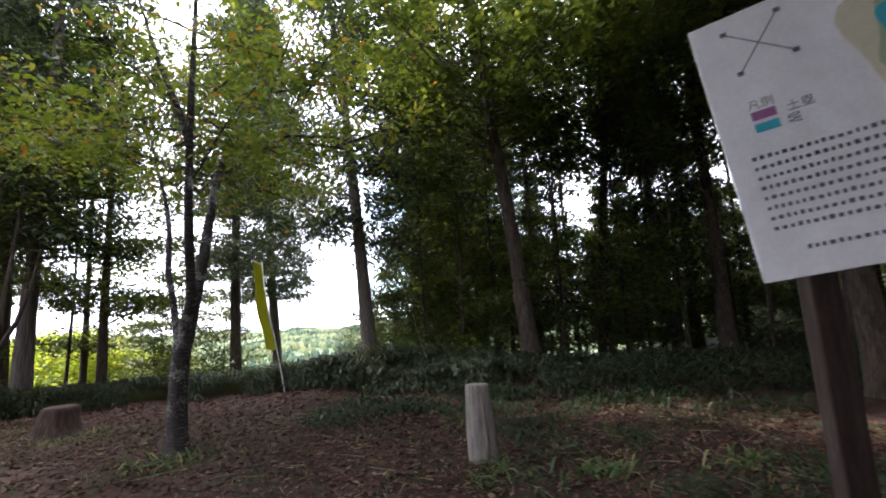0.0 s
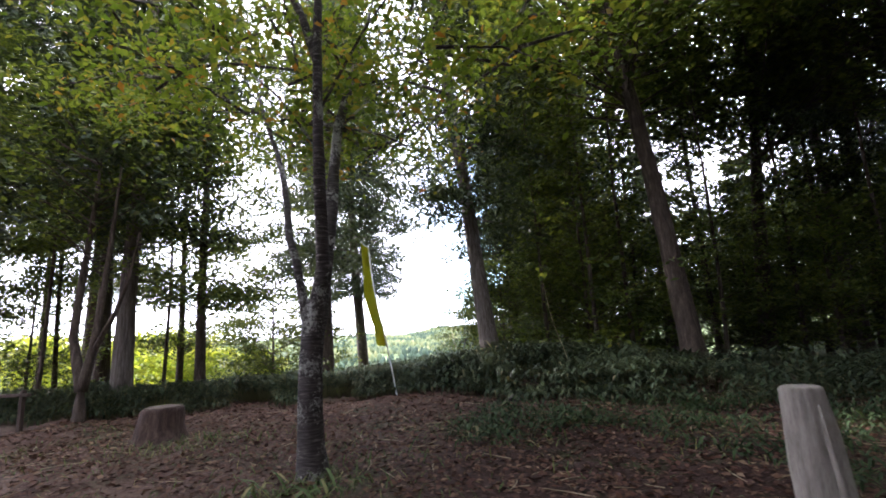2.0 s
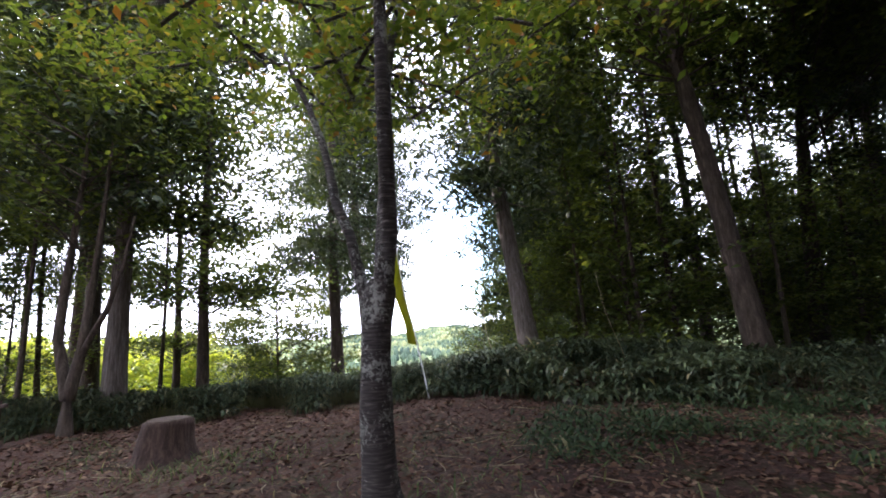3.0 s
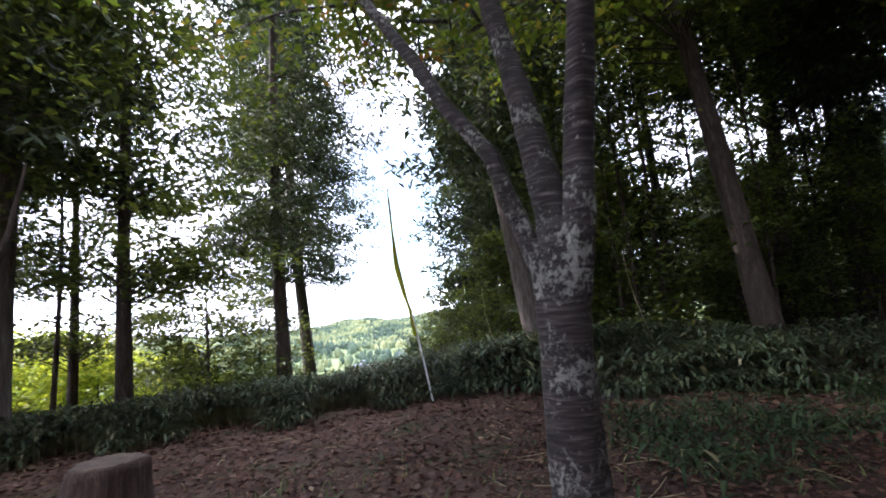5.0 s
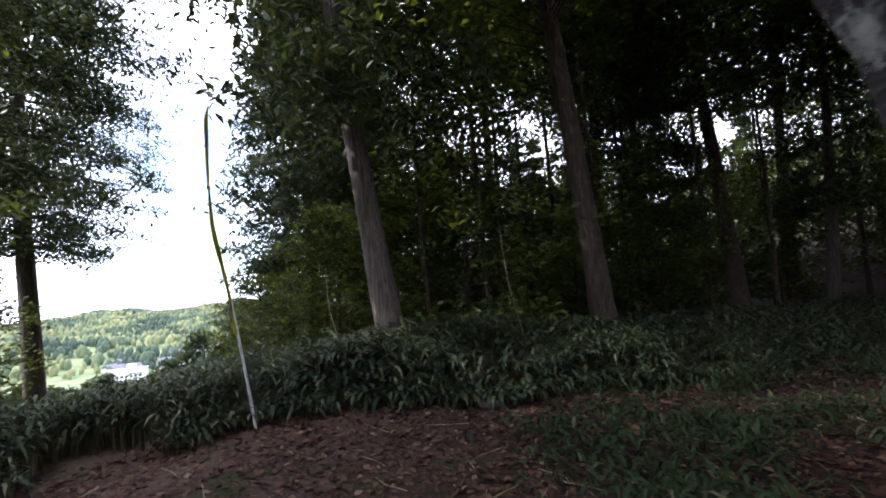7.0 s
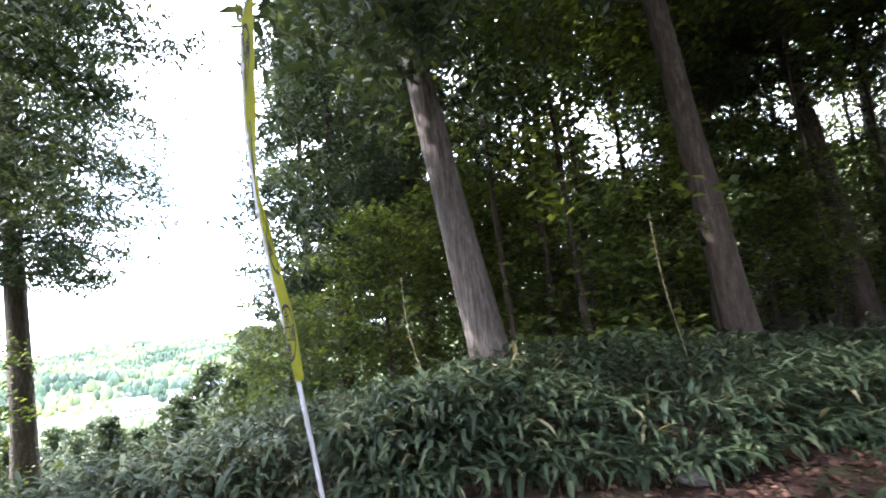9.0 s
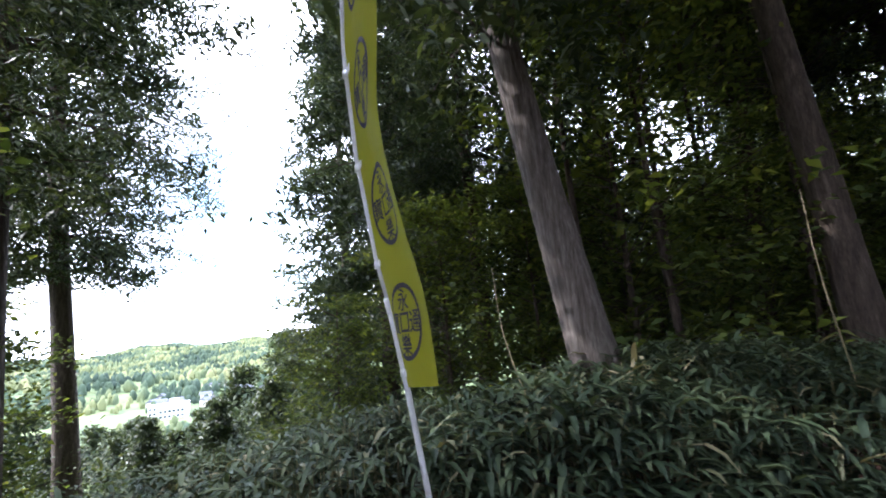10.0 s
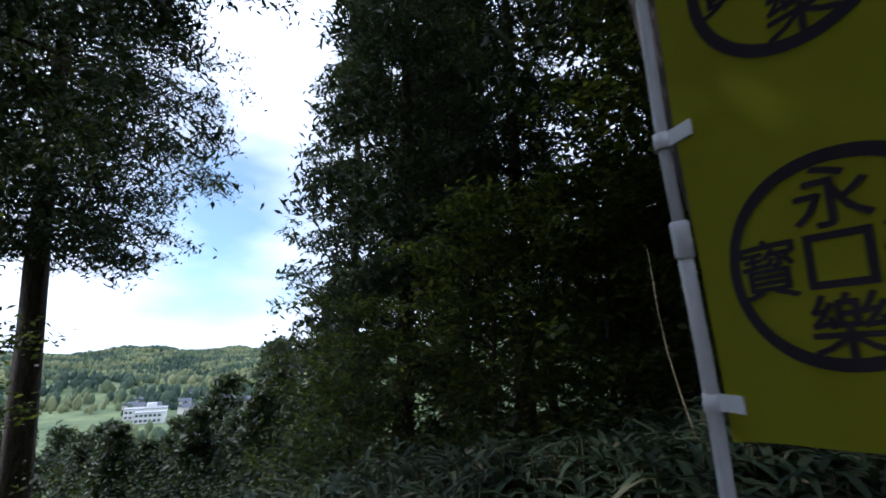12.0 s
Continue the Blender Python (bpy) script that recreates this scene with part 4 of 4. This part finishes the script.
def cane(x, y, z0, tip, label="thin dry bamboo cane standing in the thicket"):
    bm = bmesh.new()
    tip = Vector(tip)
    pts = [tip * (k / 8) + Vector((0.03 * math.sin(k * 0.9), 0, 0)) for k in range(9)]
    tube(bm, pts, [0.008 - 0.0007 * k for k in range(9)], 6)
    ob = part("bamboo_cane", bm, BAMBOO)
    ob.matrix_world = pose(x, y, float(ground_height(x, y)) - 0.03)
    tagged(ob, label, "cane")


split_post()
stump()
rock()
cane(-0.33, 10.76, 0, (-0.43, -0.1, 1.95))
cane(-2.55, 11.9, 0, (-0.2, 0.1, 1.5))


# ---- banner ----
POLE = [Vector(p) for p in ((-3.76, 11.0, -0.12), (-3.85, 10.96, 0.5), (-3.95, 10.91, 1.1), (-4.01, 10.89, 1.42), (-4.06, 10.87, 1.62), (-4.14, 10.825, 2.1), (-4.195, 10.75, 2.6), (-4.21, 10.64, 3.1))]
CLOTH_W, CLOTH_LOW, CLOTH_TOP = 0.50, 1.02, 3.06


def pole_at(z):
    for a, b in zip(POLE, POLE[1:]):
        if z <= b.z:
            return a.lerp(b, (z - a.z) / (b.z - a.z))
    return POLE[-1].copy()


def cloth(u, v, off=0.0):
    """A place on the cloth: u across from the pole, v from the bottom up, both in metres; off lifts it off the side that faces west."""
    z = CLOTH_LOW + v
    p = pole_at(z)
    f = v / (CLOTH_TOP - CLOTH_LOW)
    a = math.atan2(-0.14 + 0.14 * f, -0.98)
    d = Vector((math.sin(a), math.cos(a), 0))
    nrm = Vector((-abs(d.y), d.x if d.y < 0 else -d.x, 0)).normalized()
    wave = 0.018 * math.sin(u * 9 + v * 3.2) * min(1, u / 0.2) + 0.014 * math.sin(v * 6 + u * 4) * min(1, u / 0.15) * (1 - 0.3 * f)
    return p + d * (0.03 + u) + nrm * (wave + off) + Vector((0, 0, -0.01 * u * (1 - f) + 0.07 * (u / CLOTH_W) * (1 - f) * math.exp(-u * 9) + 0.06 * (u / CLOTH_W) * (1 - f) ** 8))


def text_mesh(chars, size):
    """Corners and faces of lettering in the built-in font, centred at the origin."""
    cu = bpy.data.curves.new("lettering", "FONT")
    cu.body, cu.size, cu.align_x, cu.align_y, cu.resolution_u = chars, size, "CENTER", "CENTER", 2
    ob = new("lettering", cu)
    me = bpy.data.meshes.new_from_object(ob.evaluated_get(bpy.context.evaluated_depsgraph_get()))
    vs = [v.co.copy() for v in me.vertices]
    fs = [tuple(p.vertices) for p in me.polygons]
    bpy.data.objects.remove(ob)
    bpy.data.curves.remove(cu)
    bpy.data.meshes.remove(me)
    if vs:
        cx = (min(v.x for v in vs) + max(v.x for v in vs)) / 2
        cy = (min(v.y for v in vs) + max(v.y for v in vs)) / 2
        vs = [Vector((v.x - cx, v.y - cy, 0)) for v in vs]
    return vs, fs


def flat_ring(bm, r0, r1, n, at):
    vs = [(bm.verts.new(at(math.cos(2 * math.pi * k / n) * r0, math.sin(2 * math.pi * k / n) * r0)), bm.verts.new(at(math.cos(2 * math.pi * k / n) * r1, math.sin(2 * math.pi * k / n) * r1))) for k in range(n)]
    for k in range(n):
        a, b = vs[k], vs[(k + 1) % n]
        bm.faces.new((a[0], a[1], b[1], b[0]))


def banner():
    t = thing("banner_flag", (POLE[0].x, POLE[0].y, 0), "tall yellow cloth banner with black coin emblems on a white pole", "banner")
    inv = t.matrix_world.inverted()

    def put(name, bm, mat, parent=t, label=""):
        bm.transform(inv)
        bmesh.ops.recalc_face_normals(bm, faces=bm.faces[:])
        return part(name, bm, mat, parent, label)
    bm = bmesh.new()
    low = [pole_at(z) for z in np.linspace(-0.12, 1.42, 14)]
    tube(bm, low, [0.0145] * len(low), 14)
    put("lower_pole", bm, PLASTIC, label="white plastic lower tube")
    bm = bmesh.new()
    tube(bm, [pole_at(z) for z in (1.37, 1.375, 1.44, 1.445)], [0.016, 0.0185, 0.0185, 0.015], 14)
    put("joint", bm, PLASTIC)
    bm = bmesh.new()
    up = [pole_at(z) for z in np.linspace(1.42, 3.1, 16)]
    tube(bm, up, [0.0115] * len(up), 14)
    put("upper_pole", bm, PLASTIC)
    bm = bmesh.new()
    tube(bm, [pole_at(3.08), cloth(0.0, 2.03), cloth(0.3, 2.04), cloth(0.50, 2.05)], [0.009] * 4, 10)
    put("crossbar", bm, PLASTIC)
    bm = bmesh.new()
    nu, nv = 26, 90
    grid = [[bm.verts.new(cloth(CLOTH_W * i / nu, (CLOTH_TOP - CLOTH_LOW) * j / nv)) for i in range(nu + 1)] for j in range(nv + 1)]
    for j in range(nv):
        for i in range(nu):
            bm.faces.new((grid[j][i], grid[j][i + 1], grid[j + 1][i + 1], grid[j + 1][i])).smooth = True
    sheet = put("cloth", bm, CLOTH, label="yellow printed cloth")
    # tabs that tie the cloth to the pole
    for z in (1.09, 1.60, 2.06, 2.5, 2.9):
        bm = bmesh.new()
        p = pole_at(z)
        tube(bm, [p - Vector((0, 0, 0.017)), p + Vector((0, 0, 0.017))], [0.0185, 0.0185], 12)
        q = cloth(0.03, z - CLOTH_LOW, 0.003)
        w = (q - p)
        ang = math.atan2(w.y, w.x)
        box(bm, (w.length + 0.02, 0.005, 0.032), (p + q) / 2, Matrix.Rotation(ang, 4, "Z"))
        put("tab", bm, TAPE, label="white tape loop")
    glyphs = {c: text_mesh(c, 0.105) for c in "永樂通寳"}
    R = 0.170
    for k in range(4):
        cu, cv = 0.235, 0.29 + 0.505 * k
        at = lambda a, b: cloth(cu + a, cv + b, 0.0025)
        bm = bmesh.new()
        flat_ring(bm, R - 0.021, R, 72, at)
        em = put("emblem", bm, INK, sheet, "printed black ring of a coin")
        bm = bmesh.new()
        s, e = 0.043, 0.031
        for a0, b0, a1, b1 in ((-s, -s, s, -e), (-s, e, s, s), (-s, -e, -e, e), (e, -e, s, e)):
            bm.faces.new([bm.verts.new(at(a, b)) for a, b in ((a0, b0), (a1, b0), (a1, b1), (a0, b1))])
        put("square_hole", bm, INK, sheet)
        for c, dx, dy in (("永", 0, 0.098), ("樂", 0, -0.100), ("通", 0.102, 0), ("寳", -0.102, 0)):
            vs, fs = glyphs[c]
            bm = bmesh.new()
            bv = [bm.verts.new((v.x, v.y, 0)) for v in vs]
            for f in fs:
                try:
                    bm.faces.new([bv[i] for i in f])
                except ValueError:
                    pass
            bmesh.ops.triangulate(bm, faces=bm.faces[:])
            for cut in (-0.04, -0.02, 0.0, 0.02, 0.04):
                bmesh.ops.bisect_plane(bm, geom=bm.verts[:] + bm.edges[:] + bm.faces[:], plane_co=(cut, 0, 0), plane_no=(1, 0, 0))
                bmesh.ops.bisect_plane(bm, geom=bm.verts[:] + bm.edges[:] + bm.faces[:], plane_co=(0, cut, 0), plane_no=(0, 1, 0))
            whole = bmesh.new()
            for k2, (sx, sy) in enumerate(((0, 0), (0.0017, 0), (-0.0017, 0), (0, 0.0013), (0, -0.0013))):
                made = {v: whole.verts.new(cloth(cu + v.co.x + dx + sx, cv + v.co.y + dy + sy, 0.0025 + 0.0003 * k2)) for v in bm.verts}
                for f in bm.faces:
                    whole.faces.new([made[v] for v in f.verts])
            bm.free()
            put("character", whole, INK, sheet)
    return t


banner()


# ---- notice board ----
def notice_board():
    ll = Vector((2.07, 2.91, 1.60))
    right = Vector((0.85, -0.53, 0.115)).normalized()
    size = 1.38
    up = Vector((-0.09, 0.05, 1.0))
    up = (up - right * up.dot(right)).normalized()
    out = right.cross(up)
    turn = Matrix((right, up, out)).transposed().to_4x4()
    t = thing("notice_board", (ll.x, ll.y, float(ground_height(ll.x, ll.y))), "white notice board with map and text on brown timbers", "notice board")
    inv = t.matrix_world.inverted()
    W, Hh = 1.75, 1.36
    base = inv @ Matrix.Translation(ll) @ turn @ Matrix.Scale(size, 4)

    def on_board(name, bm, mat, parent=t, label=""):
        bm.transform(base)
        return part(name, bm, mat, parent, label)
    bm = bmesh.new()
    box(bm, (W, Hh, 0.02), (W / 2, Hh / 2, -0.011), bevel=0.003)
    panel = on_board("panel", bm, BOARD_WHITE, label="white printed panel")
    bm = bmesh.new()
    box(bm, (W, 0.05, 0.04), (W / 2, Hh - 0.05, -0.045))
    on_board("batten", bm, BROWN_PAINT)
    for u in (0.22, W - 0.25):
        bm = bmesh.new()
        foot = ll + right * u * size - out * 0.22
        z0 = float(ground_height(foot.x, foot.y))
        box(bm, (0.2, 0.12, 3.3), (foot.x, foot.y, z0 + 1.6), bevel=0.008)
        bm.transform(inv)
        part("timber_post", bm, BROWN_PAINT, t)
    grey, purple, teal = plain("grey_print", (0.13, 0.13, 0.16)), plain("purple_print", (0.33, 0.13, 0.30)), plain("teal_print", (0.05, 0.40, 0.52))
    cream, green = plain("cream_print", (0.62, 0.60, 0.45)), plain("green_print", (0.36, 0.44, 0.28))

    def strip(bm, x0, y0, x1, y1, lift=0.003):
        bm.faces.new([bm.verts.new((a, b, lift)) for a, b in ((x0, y0), (x1, y0), (x1, y1), (x0, y1))])
    rng = random.Random(5)
    for k in range(9):
        bm = bmesh.new()
        y = 0.58 - 0.050 * k if k < 8 else 0.12
        x = 0.10 if k < 8 else 0.20
        while x < (1.62 if k not in (0,) else 1.5):
            w = rng.uniform(0.012, 0.021)
            strip(bm, x, y, x + w, y + rng.uniform(0.016, 0.022))
            x += w + 0.013
        on_board("text_line", bm, grey, panel)
    bm = bmesh.new()
    for a in (50, 140):
        d = Vector((math.cos(radians(a)), math.sin(radians(a)), 0))
        n = Vector((-d.y, d.x, 0))
        c = Vector((0.27, 1.16, 0.003))
        bm.faces.new([bm.verts.new(c + d * s * 0.15 + n * w * 0.003) for s, w in ((-1, -1), (1, -1), (1, 1), (-1, 1))])
        for s in (-1, 1):
            e = c + d * s * 0.165
            strip(bm, e.x - 0.014, e.y - 0.012, e.x + 0.014, e.y + 0.012, 0.0035)
    on_board("compass_cross", bm, grey, panel)
    for mat, y, nm in ((purple, 0.735, "legend_key"), (teal, 0.672, "legend_key")):
        bm = bmesh.new()
        strip(bm, 0.15, y + 0.04, 0.25, y + 0.085)
        on_board(nm, bm, mat, panel)
    for chars, x, y in (("凡例", 0.20, 0.855), ("土塁", 0.345, 0.797), ("堀", 0.305, 0.734)):
        vs, fs = text_mesh(chars, 0.055)
        bm = bmesh.new()
        bv = [bm.verts.new((v.x + x, v.y + y, 0.003)) for v in vs]
        for f in fs:
            try:
                bm.faces.new([bv[i] for i in f])
            except ValueError:
                pass
        on_board("lettering", bm, grey, panel)

    def blob(name, mat, cx, cy, rx, ry, lift, seed, n=28):
        bm = bmesh.new()
        bm.faces.new([bm.verts.new((cx + rx * math.cos(6.2832 * k / n) * (1 + 0.16 * math.sin(3 * 6.2832 * k / n + seed)), cy + ry * math.sin(6.2832 * k / n) * (1 + 0.12 * math.cos(2 * 6.2832 * k / n + seed)), lift)) for k in range(n)])
        on_board(name, bm, mat, panel)
    blob("map_ground", cream, 1.0, 0.95, 0.47, 0.33, 0.003, 1)
    blob("map_slope", green, 1.0, 0.96, 0.38, 0.26, 0.0036, 2)
    for cx, cy, rx, ry in ((0.74, 1.04, 0.05, 0.09), (0.75, 0.88, 0.035, 0.06), (1.18, 0.85, 0.08, 0.03)):
        blob("map_moat", teal, cx, cy, rx, ry, 0.0043, 0.3)
    for cx, cy, rx, ry in ((0.93, 1.05, 0.10, 0.07), (1.16, 1.03, 0.09, 0.06)):
        blob("map_terrace", cream, cx, cy, rx, ry, 0.0043, 0.8)


notice_board()


# ---- small fence seen at the clearing's edge ----
def low_rail():
    x, y = -9.75, 8.75
    t = thing("low_rail", (x, y, float(ground_height(x, y)) - 0.02), "low dark timber rail beside the bamboo grass", "rail")
    for dx in (0.0, -1.6):
        bm = bmesh.new()
        box(bm, (0.07, 0.07, 0.72), (dx, 0, 0.34), bevel=0.01)
        part("rail_post", bm, BROWN_PAINT, t)
    bm = bmesh.new()
    box(bm, (2.2, 0.06, 0.06), (-0.95, -0.005, 0.62), bevel=0.01)
    part("rail_bar", bm, BROWN_PAINT, t)


low_rail()


# ---- valley: school, houses, hill woods ----
def school():
    wall, glass, roofm = plain("white_render", (0.74, 0.73, 0.70)), plain("dark_window", (0.06, 0.08, 0.10), rough=0.2), plain("grey_roof", (0.42, 0.42, 0.44))
    for x, y, w, h, d, towers in ((-43, 415, 26, 7.2, 10, 1), (-38, 390, 18, 6.8, 8, 0)):
        z = float(ground_height(x, y))
        t = thing("school_building", (x, y, z), "long white flat-roofed school with rows of windows", "building", "school buildings in the valley")
        bm = bmesh.new()
        box(bm, (w, d, h), (0, 0, h / 2))
        part("wall", bm, wall, t)
        bm = bmesh.new()
        box(bm, (w + 0.8, d + 0.8, 0.5), (0, 0, h + 0.25))
        part("roof", bm, roofm, t)
        if towers:
            bm = bmesh.new()
            box(bm, (6, 5, 3.2), (3, 0, h + 2.0))
            part("stair_tower", bm, wall, t)
        for s in range(int(h // 3.3)):
            for k in range(int(w // 2.6)):
                bm = bmesh.new()
                box(bm, (1.7, 0.3, 1.5), (-w / 2 + 1.6 + 2.6 * k, -d / 2 - 0.1, 1.8 + 3.3 * s))
                part("window", bm, glass, t)


def houses():
    rng = random.Random(9)
    wall, roofm = plain("house_wall", (0.58, 0.55, 0.50)), plain("house_roof", (0.12, 0.13, 0.16))
    for k in range(16):
        x, y = -25 + rng.uniform(-45, 60), rng.uniform(430, 560)
        z = float(ground_height(x, y))
        t = thing("house", (x, y, z, 0, 0, rng.uniform(0, 90)), "small distant house with a dark tiled roof", "house", "houses in the valley")
        bm = bmesh.new()
        box(bm, (9, 7, 5), (0, 0, 2.5))
        part("wall", bm, wall, t)
        bm = bmesh.new()
        v = [bm.verts.new(p) for p in ((-5, -4, 5), (5, -4, 5), (5, 4, 5), (-5, 4, 5), (-5, 0, 7.6), (5, 0, 7.6))]
        for f in ((0, 1, 5, 4), (2, 3, 4, 5), (1, 2, 5), (3, 0, 4), (3, 2, 1, 0)):
            bm.faces.new([v[i] for i in f])
        part("roof", bm, roofm, t)


def hill_woods():
    rng = np.random.RandomState(51)
    n = 11000
    x, y = rng.uniform(-420, 420, n), 70 + 1550 * rng.uniform(0, 1, n) ** 0.8
    far = np.hypot(x, y)
    keep = ((far > 440) | ((y < 350) & (np.abs(x) < 0.3 * y + 30))) & (y > np.abs(x) * 2.2)
    x, y = x[keep], y[keep]
    n = len(x)
    z = ground_height(x, y)
    h = np.where(far[keep] > 500, rng.uniform(6, 13, n), rng.uniform(4, 8, n))
    r = h * rng.uniform(0.22, 0.42, n)
    rings = []
    for u, s in ((0.05, 0.8), (0.45, 1.0), (0.8, 0.55)):
        a = rng.uniform(0, 1, n)
        for k in range(5):
            th = 2 * math.pi * k / 5 + a
            q = r * s * rng.uniform(0.8, 1.2, n)
            rings.append(np.stack([x + np.cos(th) * q, y + np.sin(th) * q, z + h * u], 1))
    rings.append(np.stack([x, y, z + h], 1))
    v = np.stack(rings, 1)
    f = []
    for lv in (0, 5):
        f += [(lv + k, lv + (k + 1) % 5, lv + 5 + (k + 1) % 5, lv + 5 + k) for k in range(5)]
    f += [(10 + k, 10 + (k + 1) % 5, 15, 15) for k in range(5)]
    quads = np.array(f[:10])
    tris = np.array([(10 + k, 10 + (k + 1) % 5, 15) for k in range(5)])
    off = (np.arange(n) * 16)[:, None, None]
    m = leaf_material("hill_wood", [(0.0, (0.040, 0.062, 0.050)), (0.4, (0.075, 0.11, 0.070)), (0.65, (0.15, 0.18, 0.09)), (1.0, (0.26, 0.27, 0.13))], through_light=0.1, rough=0.9, spec=0.1)
    hn, hl = m.node_tree.nodes, m.node_tree.links
    stand, geo = hn.new("ShaderNodeTexNoise"), hn.new("ShaderNodeNewGeometry")
    stand.inputs["Scale"].default_value, stand.inputs["Detail"].default_value = 0.011, 3
    spot, level, mean = hn.new("ShaderNodeTexCoord"), hn.new("ShaderNodeMapRange"), hn.new("ShaderNodeMix")
    level.inputs["From Min"].default_value, level.inputs["From Max"].default_value = 0.40, 0.60
    mean.inputs["Factor"].default_value = 0.62
    hl.new(spot.outputs["Object"], stand.inputs["Vector"])
    hl.new(stand.outputs["Fac"], level.inputs["Value"])
    hl.new(geo.outputs["Random Per Island"], mean.inputs["A"])
    hl.new(level.outputs["Result"], mean.inputs["B"])
    shade = next(q for q in hn if q.type == "VALTORGB")
    hl.new(mean.outputs["Result"], shade.inputs["Fac"])
    allq = (quads[None] + off).reshape(-1, 4)
    allt = (tris[None] + off).reshape(-1, 3)
    me = bpy.data.meshes.new("hill_woods")
    vv = v.reshape(-1, 3).astype(np.float32)
    me.vertices.add(len(vv))
    me.vertices.foreach_set("co", vv.ravel())
    me.loops.add(allq.size + allt.size)
    me.loops.foreach_set("vertex_index", np.concatenate([allq.ravel(), allt.ravel()]).astype(np.int32))
    me.polygons.add(len(allq) + len(allt))
    me.polygons.foreach_set("loop_start", np.concatenate([np.arange(len(allq)) * 4, allq.size + np.arange(len(allt)) * 3]).astype(np.int32))
    me.materials.append(m)
    me.update(calc_edges=True)
    tagged(new("hill_woods", me), "distant wooded hills of mixed light and dark green", "woods", kind="stuff")


school()
houses()
hill_woods()
